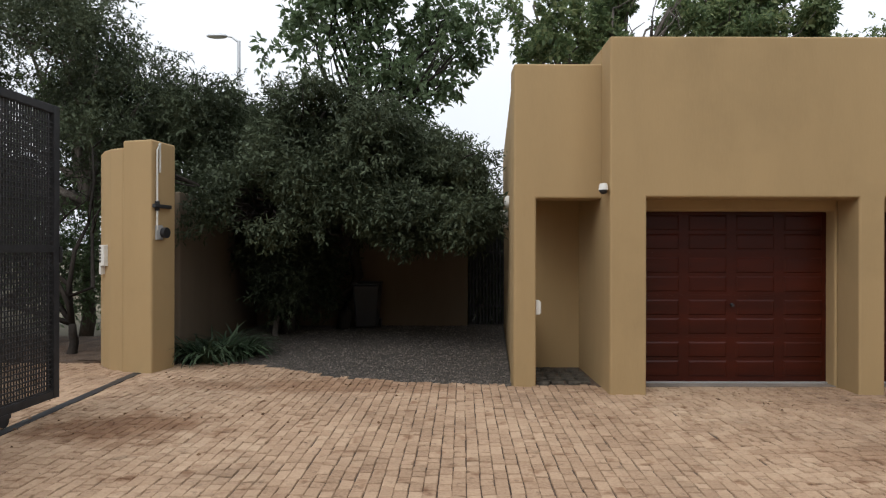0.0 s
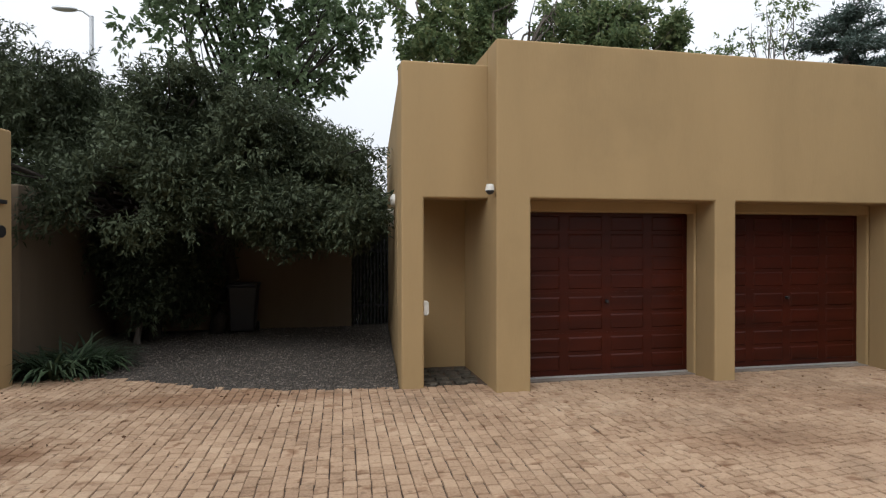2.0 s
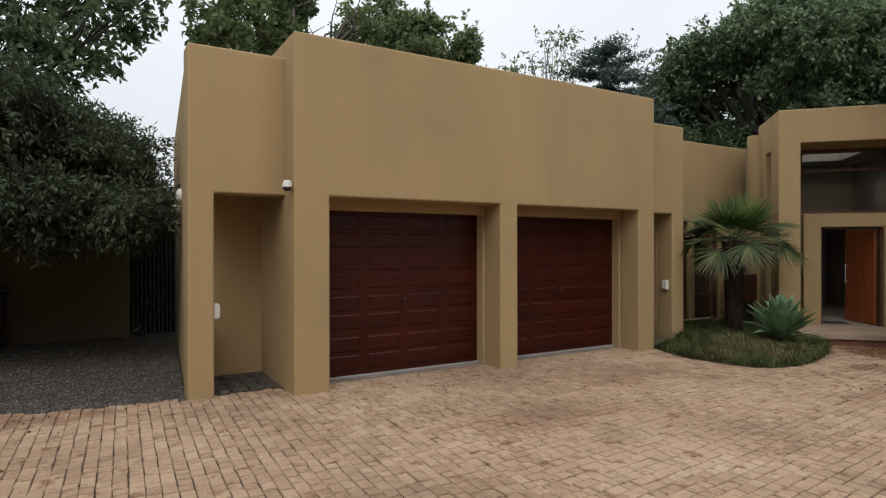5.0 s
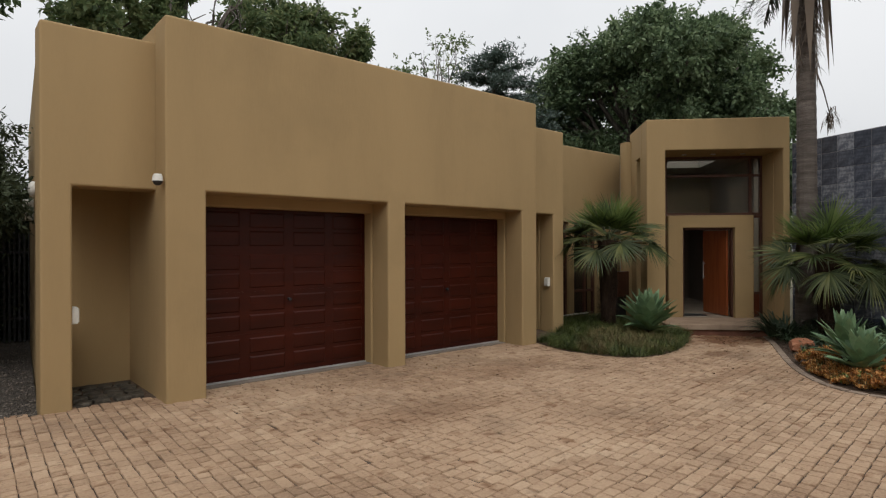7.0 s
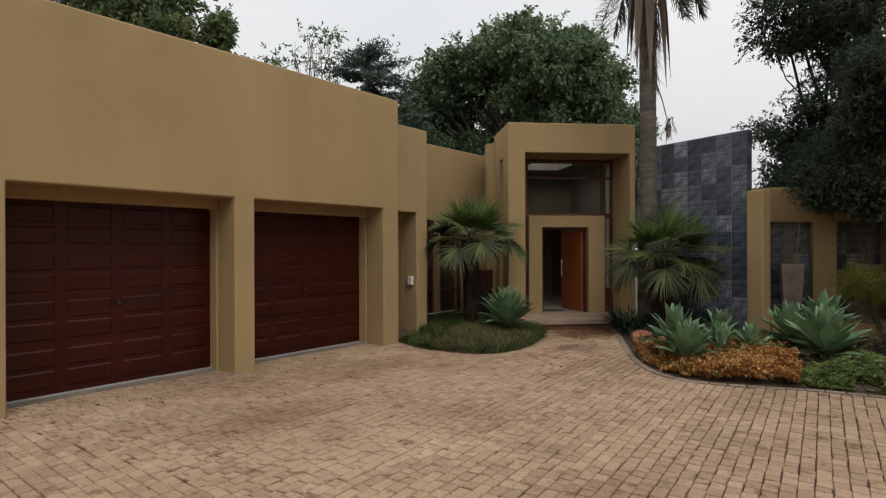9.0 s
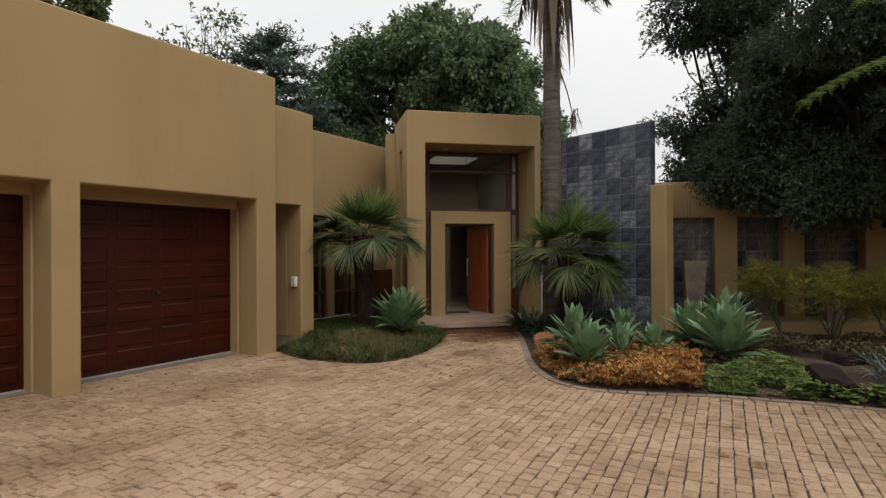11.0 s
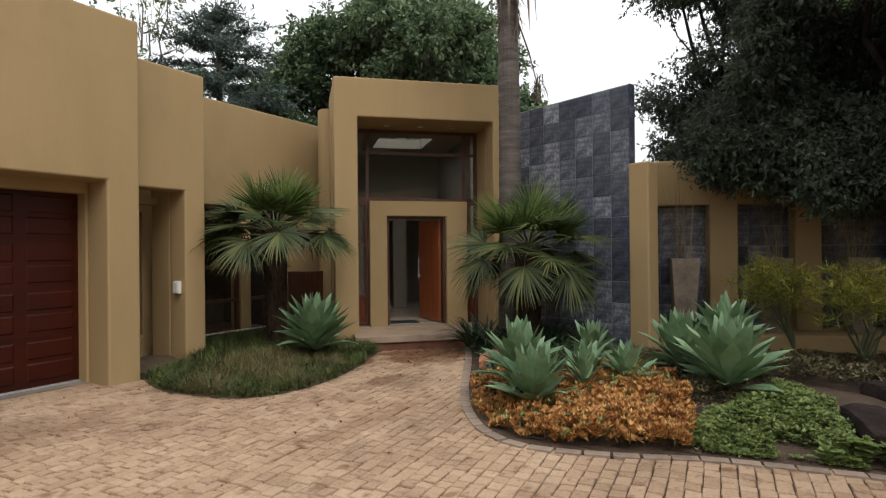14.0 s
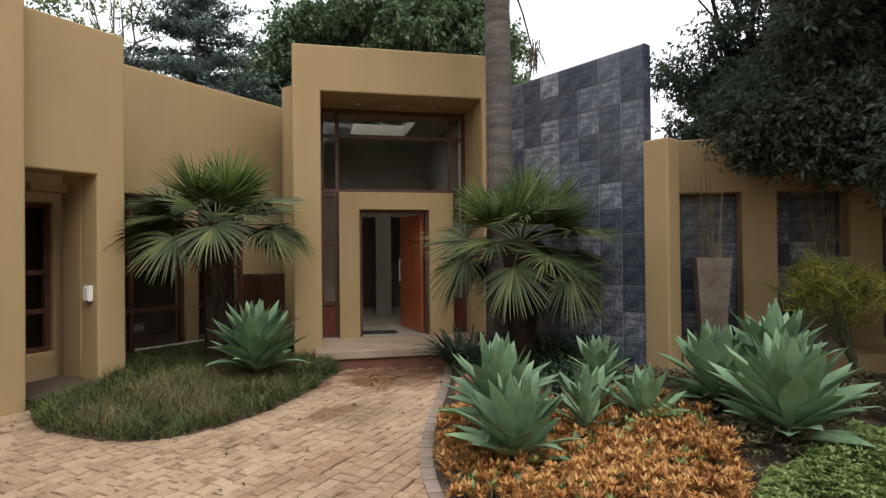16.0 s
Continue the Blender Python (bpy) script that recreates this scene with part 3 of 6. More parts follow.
# hall behind the glass
for w in (slab(-0.1, 2.38, 0.155, 3.7, 4.2, 4.35, [(0.5, 1.2, 0.155, 2.2), (1.52, 2.2, 0.155, 2.2)], ENTRY), slab(-0.1, 2.38, 0.155, 3.7, 6.0, 6.2, [], ENTRY)):
    part("inner_wall", w, inner_white, house)
for s in (-0.16, 2.3):
    part("inner_wall", box(s, s + 0.12, 1.42, 6.2, 0.155, 3.7, ENTRY), inner_white, house)
roof_light = bmesh.new()
for a, b, c, d in ((-0.2, 0.6, 1.403, 6.2), (1.65, 2.45, 1.403, 6.2), (0.6, 1.65, 1.403, 1.85), (0.6, 1.65, 3.05, 6.2)):
    cuboid(roof_light, a, b, c, d, 3.7, 3.9, ENTRY)
part("roof", roof_light, inner_white, house)
for s in (0.55, 1.15, 1.75):
    d = bmesh.new()
    tube(d, [ENTRY @ Vector((s, 0.62, 3.652)), ENTRY @ Vector((s, 0.62, 3.664))], 0.05, sides=16)
    part("downlight", d, galvanised, house)

# windows of the set-back rooms, with rooms behind
window(house, 8.12, 8.77, 0.33, 2.05, WY + 0.08, None, bars_z=(0.8, 1.25))
window(house, 9.4, 10.52, 0.14, 2.24, WY + 0.06, None, bars_s=(9.75,), bars_z=(0.7, 1.25))
window(house, 10.72, 11.56, 0.14, 2.24, WY + 0.06, None, bars_s=(11.2,), bars_z=(0.7, 1.25))
# room walls and ceiling coloured near black so the rooms look unlit
part("inner_wall", box(8.0, 12.0, 9.6, 9.8, 0.0, 3.2), room_gloom, house)
part("inner_wall", box(11.7, 11.85, 8.01, 9.6, 0.1, 3.2), room_gloom, house)
part("inner_wall", box(7.94, 8.0, 8.01, 9.6, 0.1, 3.2), room_gloom, house)
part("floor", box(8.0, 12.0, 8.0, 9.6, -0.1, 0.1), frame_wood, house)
part("ceiling", box(7.94, 12.0, 8.01, 9.8, 3.2, 3.3), room_gloom, house)

# garage doors: horizontal boards with raised panels
def garage_door(a, b):
    d = part("garage_door", box(a, b, DY, DY + 0.05, 0.03, 2.3), mahogany, house, "dark red-brown varnished timber sectional garage door")
    rows, cols = 4, 4
    h = (2.19 - 0.05) / rows
    w = (b - a) / cols
    for r in range(rows):
        z = 0.05 + r * h
        for c in range(cols):
            x = a + c * w
            for k in (0, 1):
                bm = bmesh.new()
                z0 = z + 0.05 + k * (h - 0.06) / 2
                z1 = z0 + (h - 0.06) / 2 - 0.045
                x0, x1 = x + 0.06, x + w - 0.06
                v = cuboid(bm, x0, x1, DY - 0.012, DY, z0, z1)
                for p in v[0:2] + v[4:6]:
                    p.co.x += 0.02 if p.co.x < (x0 + x1) / 2 else -0.02
                    p.co.z += 0.012 if p.co.z < (z0 + z1) / 2 else -0.018
                part("panel", bm, mahogany, d)
        if r:
            part("section_joint", box(a + 0.01, b - 0.01, DY - 0.004, DY, z - 0.004, z + 0.004), mahogany, d)
    lock = bmesh.new()
    tube(lock, [((a + b) / 2, DY - 0.05, 1.0), ((a + b) / 2, DY, 1.0)], 0.02, sides=12)
    part("lock", lock, steel_dark, d)
    part("seal", box(a, b, DY - 0.03, DY + 0.02, 0.005, 0.03), galvanised, d)


garage_door(2.31, 4.73)
garage_door(5.11, 7.53)
for a, b in ((2.26, 4.735), (5.06, 7.54)):
    part("threshold", box(a, b, 6.84, 7.15, -0.1, 0.012), concrete, house)
part("inner_wall", box(2.1, 7.7, 9.0, 9.2, -0.1, 3.2), inner_white, house)

# ---- slate wall and garden walls ----
SA, SB = Vector((12.95, 4.07, 0)), Vector((12.02, 1.74, 0))
sd = (SB - SA).normalized()
SLEN = (SB - SA).length
SLATE = Matrix(((sd.x, -sd.y, 0, SA.x), (sd.y, sd.x, 0, SA.y), (0, 0, 1, 0), (0, 0, 0, 1)))
slate_wall = part("wall_slate", box(0, SLEN, 0.012, 0.13, -0.1, 3.755, SLATE), grout_mat)
tagged(slate_wall, "tall freestanding wall clad in dark grey slate tiles", "wall", kind="structure")
part("edge_trim", box(SLEN + 0.0005, SLEN + 0.0025, 0.0, 0.132, -0.1, 3.757, SLATE), slate_mat, slate_wall)
POST = Matrix(((sd.x, -sd.y, 0, SB.x), (sd.y, sd.x, 0, SB.y), (0, 0, 1, 0), (0, 0, 0, 1)))
post = part("wall_post", box(0.003, 0.31, -0.04, 0.2, -0.1, 2.65, POST), plaster, bevel=0.025, segments=3)
tagged(post, "ochre plastered pier at the end of the slate wall", "wall", kind="structure")
ND = Vector((0.30, -0.954, 0)).normalized()
NA = Vector((12.35, 1.5, 0))
NICHE = Matrix(((ND.x, -ND.y, 0, NA.x), (ND.y, ND.x, 0, NA.y), (0, 0, 1, 0), (0, 0, 0, 1)))
niches = [(-0.1, 0.81, 0.35, 2.1), (1.19, 1.92, 0.35, 2.1), (2.25, 3.17, 0.35, 2.1), (3.6, 4.5, 0.35, 2.1)]
nw = part("wall_niche", slab(-0.25, 8.0, -0.1, 2.75, 0.35, 0.65, niches, NICHE), plaster, bevel=0.02)
tagged(nw, "ochre garden wall with tall slate-lined recesses", "wall", kind="structure")
nb = part("wall_niche_back", box(-0.25, 8.0, 0.72, 0.9, -0.1, 2.7, NICHE), grout_mat)
tagged(nb, "dark slate back of the wall recesses", "wall", kind="structure")
ledge = part("wall_ledge", box(0.05, 8.0, -0.25, 0.347, -0.1, 0.34, NICHE), plaster, bevel=0.03, segments=3)
tagged(ledge, "low ochre plastered ledge carrying tall pots", "ledge", kind="structure")

# added walls, out of view, closing the drive; the tall south one blocks low sky
for name, q, h in (("wall_south", (-14.0, 9.5, -8.7, -8.4), 4.4), ("wall_west", (-14.4, -14.0, -8.7, 8.0), 3.0)):
    w = part(name, box(*q, -0.12, h), plaster, bevel=0.02)
    tagged(w, "plain ochre plastered wall added out of view to close the drive", "wall", kind="structure")

# side yard walls, their plaster darkened for the shade under the trees
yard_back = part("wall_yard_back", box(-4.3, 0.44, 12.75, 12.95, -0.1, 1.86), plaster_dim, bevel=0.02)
tagged(yard_back, "low plastered wall at the back of the yard, coloured brown for shade", "wall", kind="structure")
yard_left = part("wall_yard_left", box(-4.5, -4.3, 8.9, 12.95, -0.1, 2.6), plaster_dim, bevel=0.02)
tagged(yard_left, "plastered boundary wall under dark trees, coloured brown for their shade", "wall", kind="structure")
# ---- growing things: helpers ----
def grown(name, V, F, mat, parent=None, label="", smooth=False):
    """A mesh from arrays of corners and four-cornered faces."""
    me = bpy.data.meshes.new(name)
    me.vertices.add(len(V))
    me.vertices.foreach_set("co", np.asarray(V, dtype=np.float32).ravel())
    F = np.asarray(F, dtype=np.int32)
    me.loops.add(F.size)
    me.loops.foreach_set("vertex_index", F.ravel())
    me.polygons.add(len(F))
    me.polygons.foreach_set("loop_start", np.arange(len(F), dtype=np.int32) * 4)
    me.polygons.foreach_set("loop_total", np.full(len(F), 4, dtype=np.int32))
    if smooth:
        me.polygons.foreach_set("use_smooth", np.ones(len(F), dtype=bool))
    me.update(calc_edges=True)
    me.materials.append(mat)
    ob = new(name, me)
    ob.parent = parent
    if label:
        ob["label"] = label
    return ob


def unit(a):
    return a / np.maximum(np.linalg.norm(a, axis=-1, keepdims=True), 1e-9)


def waves(rng, count, scale):
    k, ph = rng.normal(size=(count, 3)) * scale, rng.uniform(0, 6.28, count)
    return lambda p: np.sin(p @ k.T + ph).mean(axis=1) * math.sqrt(count)


def leaves(base, way, length, width, rng, lift=0.35):
    """One folded leaf, pointed at both ends, at each base."""
    n = len(base)
    up = unit(rng.normal(size=(n, 3)) * 0.7 + np.array((0, 0, 1.0)))
    side = unit(np.cross(way, up))
    nor = np.cross(side, way)
    L, W = length[:, None], width[:, None]
    mid = base + way * L * 0.45
    V = np.stack((base, mid + side * W * 0.5 + nor * W * lift * 0.5, base + way * L - nor * L * 0.06, mid - side * W * 0.5 + nor * W * lift * 0.5), axis=1).reshape(-1, 3)
    return V, np.arange(4 * n).reshape(n, 4)


def foliage(blobs, sprigs, per, length, width, seed, hollow=0.5, gap=-0.4, gap_scale=1.6, ragged=0.25, droop=0.2, twig=0.25, flat=0.0):
    """Sprigs of leaves through uneven, gappy masses. blobs: centre and three radii each."""
    rng = np.random.default_rng(seed)
    B = np.array(blobs, dtype=float)
    w = (B[:, 3] * B[:, 4] * B[:, 5]) ** (2 / 3)
    pick = rng.choice(len(B), size=int(sprigs * 2.2), p=w / w.sum())
    d = unit(rng.normal(size=(len(pick), 3)))
    r = hollow + (1 - hollow) * rng.uniform(0, 1, len(pick)) ** 0.6
    out = waves(rng, 7, 3.2)
    p = B[pick, :3] + d * B[pick, 3:6] * (r * (1 + ragged * out(B[pick, :3] * 0.5 + d * 1.7)))[:, None]
    holes = waves(rng, 9, gap_scale)
    keep = holes(p) > gap
    p, d = p[keep][:sprigs], d[keep][:sprigs]
    n = len(p)
    t = unit(d * 0.6 + rng.normal(size=(n, 3)) * 0.55 + np.array((0, 0, -droop)))
    t[:, 2] *= 1 - flat
    t = unit(t)
    bases, ways = [], []
    for j in range(per):
        bases.append(p + t * (twig * j / per))
        ways.append(unit(t * 0.55 + unit(rng.normal(size=(n, 3))) * 0.75 + np.array((0, 0, -droop * 0.6))))
    base, way = np.concatenate(bases), np.concatenate(ways)
    m = len(base)
    return leaves(base, way, length * rng.uniform(0.6, 1.25, m), width * rng.uniform(0.7, 1.2, m), rng)


def strips(base, way, length, width, droop, segs=3, profile=None, fold=0.0, side=None):
    """Bending blades. profile: widths along the blade; fold: a keel of that share of the width."""
    n = len(base)
    profile = profile or [1 - 0.9 * (k / segs) ** 1.5 for k in range(segs + 1)]
    d = unit(np.array(way, dtype=float))
    if side is None:
        side = np.cross(d, np.array((0, 0, 1.0)))
        bad = np.linalg.norm(side, axis=1) < 0.05
        side[bad] = (1, 0, 0)
        side = unit(side)
    cols = 3 if fold else 2
    p = np.array(base, dtype=float)
    rows = []
    for k in range(segs + 1):
        w = (width * profile[k] * 0.5)[:, None]
        nor = np.cross(side, d)
        if fold:
            rows += [p - side * w + nor * w * fold, p - nor * 0, p + side * w + nor * w * fold]
        else:
            rows += [p - side * w, p + side * w]
        p = p + d * (length / segs)[:, None]
        d = unit(d + np.array((0, 0, -1.0)) * (droop / segs)[:, None])
    V = np.stack(rows, axis=1)
    per = V.shape[1]
    F = []
    for k in range(segs):
        for c in range(cols - 1):
            a = k * cols + c
            F.append((a, a + 1, a + 1 + cols, a + cols))
    F = np.array(F)[None] + (np.arange(n) * per)[:, None, None]
    return V.reshape(-1, 3), F.reshape(-1, 4)


def joined(parts):
    V, F, o = [], [], 0
    for v, f in parts:
        V.append(v)
        F.append(np.asarray(f) + o)
        o += len(v)
    return np.concatenate(V), np.concatenate(F)


def limb(bm, a, b, r0, r1, bend, rng, sides=7, steps=4):
    a, b = Vector(a), Vector(b)
    pts = []
    for k in range(steps + 1):
        t = k / steps
        o = Vector(rng.normal(size=3)) * bend * math.sin(math.pi * t)
        pts.append(a.lerp(b, t) + o)
    tube(bm, pts, r0, r1, sides)
    return pts


def tree(name, label, foot, fork, blobs, mat, sprigs, per, length, width, seed, trunk=0.16, category="tree", twigs=2, bark_mat=None, **kw):
    t = thing(name, label, category, foot)
    rng = np.random.default_rng(seed + 100)
    o = Vector(foot)
    bm = bmesh.new()
    fork_v = Vector(fork)
    limb(bm, (0, 0, -0.1), fork_v - o, trunk, trunk * 0.6, trunk * 0.4, rng, 10, 5)
    part("trunk", bm, bark_mat or bark, t, smooth=True)
    for b in blobs:
        bm = bmesh.new()
        c = Vector(b[:3])
        pts = limb(bm, fork_v - o, c - o, trunk * 0.5, trunk * 0.14, 0.18, rng, 6, 5)
        for k in range(twigs):
            e = c + Vector(rng.normal(size=3)).normalized() * Vector(b[3:6]).length * 0.5
            limb(bm, pts[3 + k % 3], e - o, trunk * 0.16, trunk * 0.05, 0.1, rng, 5, 3)
        part("limb", bm, bark_mat or bark, t, smooth=True)
    V, F = foliage(blobs, sprigs, per, length, width, seed, **kw)
    grown("crown", V - np.array(foot), F, mat, t)
    return t
# ---- trees ----
rt = random.Random(4)


def cluster(box_, count, size, seed, shape=None):
    """Masses of foliage scattered in a box (x0, x1, y0, y1, z0, z1), of radii between two sizes."""
    r = random.Random(seed)
    out = []
    for _ in range(count):
        x, y, z = r.uniform(*box_[0:2]), r.uniform(*box_[2:4]), r.uniform(*box_[4:6])
        if shape:
            z = min(z, shape(x, y))
        s = r.uniform(*size)
        out.append((x, y, z, s, s * r.uniform(0.8, 1.1), s * r.uniform(0.6, 0.85)))
    return out


# dark trees hanging over the side yard
tree("yard_tree", "dense dark green tree hanging over the gravel yard", (-3.3, 11.6, -0.1), (-3.0, 11.4, 2.2),
     cluster((-4.7, -2.0, 9.4, 13.4, 2.7, 4.35), 32, (0.45, 0.8), 1) + cluster((-3.9, -2.0, 8.9, 9.6, 2.2, 3.0), 9, (0.35, 0.6), 101), hedge_leaf, 17000, 7, 0.11, 0.036, 11, hollow=0.45, gap=-0.6, gap_scale=2.6, droop=0.35, bark_mat=dark_bark)
tree("yard_tree", "dense dark green tree hanging over the gravel yard", (-2.3, 12.3, -0.1), (-1.9, 11.9, 2.1),
     cluster((-2.2, 0.3, 9.2, 12.4, 2.3, 4.2), 32, (0.45, 0.75), 2, lambda x, y: 4.2 - 0.42 * (x + 2)) + cluster((-2.2, 0.4, 8.9, 9.6, 2.0, 2.6), 11, (0.32, 0.55), 102), hedge_leaf, 17000, 7, 0.11, 0.036, 12, hollow=0.45, gap=-0.6, gap_scale=2.6, droop=0.35, bark_mat=dark_bark)
# tall airy tree behind the yard wall
tree("tall_tree", "tall airy green tree with open branches", (-2.4, 15.4, -0.1), (-2.3, 15.2, 4.4),
     cluster((-3.7, -0.1, 14.4, 16.3, 6.6, 10.2), 18, (0.7, 1.1), 5) + [(0.35, 15, 6.9, 0.75, 0.7, 0.45), (0.0, 15.2, 8.0, 0.8, 0.7, 0.5), (-0.2, 15, 6.0, 0.7, 0.8, 0.35), (-1.0, 15, 5.5, 0.6, 0.8, 0.4), (0.9, 15.2, 7.6, 0.5, 0.5, 0.35)] + cluster((-3.2, 0.0, 14.3, 15.0, 5.6, 6.8), 4, (0.5, 0.7), 51),
     tall_leaf, 1650, 8, 0.2, 0.11, 13, hollow=0.25, gap=0.1, gap_scale=3.0, trunk=0.12, twigs=2, twig=0.35, bark_mat=dark_bark)
# fine-leaved trees behind the gate
tree("street_tree", "fine-leaved dark green tree behind the gate pillar", (-7.2, 11.2, -0.1), (-7.0, 11.2, 2.5),
     cluster((-11.0, -5.2, 10.0, 13.0, 2.6, 6.8), 22, (0.8, 1.3), 7, lambda x, y: 6.8 - 0.95 * max(0, x + 8.2)), hedge_leaf, 11000, 8, 0.10, 0.038, 14, hollow=0.3, gap=-0.4, gap_scale=2.0, droop=0.3, trunk=0.14)
tree("street_tree", "fine-leaved tree with feathery shoots above the boundary wall", (-6.2, 13.5, -0.1), (-6.0, 13.2, 3.0),
     cluster((-8.8, -4.8, 11.5, 13.8, 3.6, 6.0), 10, (0.6, 0.9), 8, lambda x, y: 5.6 - 0.5 * max(0, x + 8)), roof_leaf, 4500, 8, 0.10, 0.035, 15, hollow=0.3, gap=-0.6, droop=0.3, trunk=0.14)
# multi-stemmed shrub behind the pillar
tree("multi_stem_shrub", "bare-stemmed shrub behind the gate pillar", (-6.0, 8.9, -0.1), (-6.0, 8.9, 0.5),
     [(-6.4, 9.0, 2.6, 0.6, 0.6, 0.7), (-5.7, 9.3, 2.5, 0.6, 0.6, 0.6), (-6.1, 9.6, 3.4, 0.8, 0.8, 0.7), (-6.9, 9.3, 3.2, 0.8, 0.7, 0.8), (-7.7, 9.0, 2.4, 0.8, 0.7, 0.9), (-8.2, 8.6, 1.4, 0.7, 0.7, 0.9)], hedge_leaf, 2600, 7, 0.1, 0.03, 16, category="shrub", trunk=0.09, twigs=3, bark_mat=dark_bark)
# trees behind the garage
tree("garage_tree", "green and yellowing tree rising behind the garage roof", (4.2, 16.4, -0.1), (4.2, 16.2, 4.5),
     cluster((1.9, 6.4, 15.2, 17.2, 6.6, 9.3), 16, (0.7, 1.15), 9), roof_leaf, 2600, 7, 0.18, 0.09, 17, hollow=0.25, gap=0.2, gap_scale=2.4, trunk=0.2, twigs=3)
tree("garage_tree", "green and yellowing tree rising behind the garage roof", (8.3, 16.6, -0.1), (8.2, 16.4, 4.5),
     cluster((6.4, 10.0, 15.4, 17.2, 6.4, 9.4), 15, (0.7, 1.1), 10, lambda x, y: 9.4 - 0.75 * max(0, x - 8.6)), roof_leaf, 2500, 7, 0.18, 0.09, 18, hollow=0.25, gap=0.2, gap_scale=2.4, trunk=0.2, twigs=3)
tree("sparse_tree", "sparse thin-branched tree beyond the roof", (15.6, 18.0, -0.1), (15.5, 17.9, 6.5),
     [(15.2, 17.8, 9.9, 0.5, 0.5, 0.4), (16.1, 17.6, 10.1, 0.55, 0.5, 0.4), (15.8, 18.2, 9.2, 0.6, 0.6, 0.35), (14.7, 18.0, 9.1, 0.6, 0.6, 0.4), (16.6, 18.0, 9.0, 0.6, 0.6, 0.5), (13.7, 18.0, 8.4, 0.8, 0.8, 0.5), (15.0, 18.3, 8.0, 0.9, 0.9, 0.6), (12.6, 18.0, 7.9, 0.7, 0.7, 0.5)],
     roof_leaf, 230, 7, 0.15, 0.08, 19, hollow=0.2, gap=-0.7, trunk=0.1, twigs=4, twig=0.35)
# big round tree behind the entrance
tree("broad_tree", "broad dark green tree standing behind the entrance", (23.6, 12.6, -0.1), (23.5, 12.5, 3.8),
     cluster((20.0, 27.0, 9.2, 15.8, 4.4, 11.2), 64, (0.7, 1.25), 21, lambda x, y: 10.6 - 0.17 * ((x - 23) ** 2 + (y - 12.6) ** 2) * 0.8) + cluster((19.0, 21.0, 14.4, 17.4, 4.6, 8.6), 14, (0.7, 1.1), 210) + cluster((20.5, 25.5, 11.2, 15.0, 9.7, 10.7), 9, (0.35, 0.6), 211) + cluster((22.2, 24.0, 7.6, 10.4, 4.6, 9.3), 20, (0.5, 0.8), 212, lambda x, y: 6.3 + 1.15 * (y - 7.8)) + cluster((20.5, 22.2, 12.5, 14.5, 8.6, 10.4), 8, (0.45, 0.7), 213) + cluster((22.0, 24.0, 9.2, 11.5, 8.2, 9.4), 8, (0.4, 0.6), 214), oak_leaf, 30000, 7, 0.2, 0.11, 20, hollow=0.55, gap=-0.1, gap_scale=2.3, ragged=0.4, trunk=0.35, twigs=3, twig=0.4)
# dark tree over the garden wall
tree("overhanging_tree", "very dark dense tree hanging over the garden wall", (16.2, -1.3, -0.1), (16.0, -1.3, 2.8),
     cluster((14.2, 17.4, -4.6, 0.4, 3.4, 8.6), 26, (0.75, 1.2), 23)
     + cluster((12.5, 14.6, -4.4, 0.1, 3.4, 4.8), 14, (0.7, 1.0), 24) + cluster((12.1, 13.2, -2.4, 0.3, 3.4, 4.6), 10, (0.5, 0.8), 25)
     + cluster((14.4, 15.4, 0.9, 1.7, 6.2, 8.4), 5, (0.3, 0.5), 30) + cluster((11.0, 12.4, -1.7, -0.3, 5.3, 7.4), 7, (0.7, 0.95), 33),
     right_leaf, 27000, 8, 0.098, 0.04, 22, bark_mat=dark_bark, hollow=0.4, gap=0.25, gap_scale=2.4, ragged=0.35, droop=0.35, trunk=0.25, twigs=2)
tree("slim_tree", "slim dark tree with open leafy boughs behind the garden wall", (15.6, 1.0, -0.1), (15.5, 1.0, 2.6),
     [(15.0, 1.5, 6.4, 0.8, 0.75, 0.55), (15.0, 1.2, 7.4, 0.9, 0.85, 0.7), (14.6, 0.7, 6.2, 0.8, 0.8, 0.55), (14.8, 0.3, 7.0, 0.9, 0.9, 0.8), (15.2, 1.5, 4.25, 0.8, 0.65, 0.5), (15.2, 1.55, 3.5, 0.8, 0.65, 0.55), (15.0, 0.8, 4.7, 0.8, 0.7, 0.5), (15.0, 0.7, 3.7, 0.8, 0.8, 0.6), (15.2, 1.4, 2.9, 0.7, 0.6, 0.45), (14.9, 0.2, 5.4, 0.7, 0.7, 0.5)],
     right_leaf, 6200, 8, 0.098, 0.04, 222, bark_mat=dark_bark, hollow=0.3, gap=-0.25, gap_scale=3.2, ragged=0.35, droop=0.3, trunk=0.11, twigs=2)
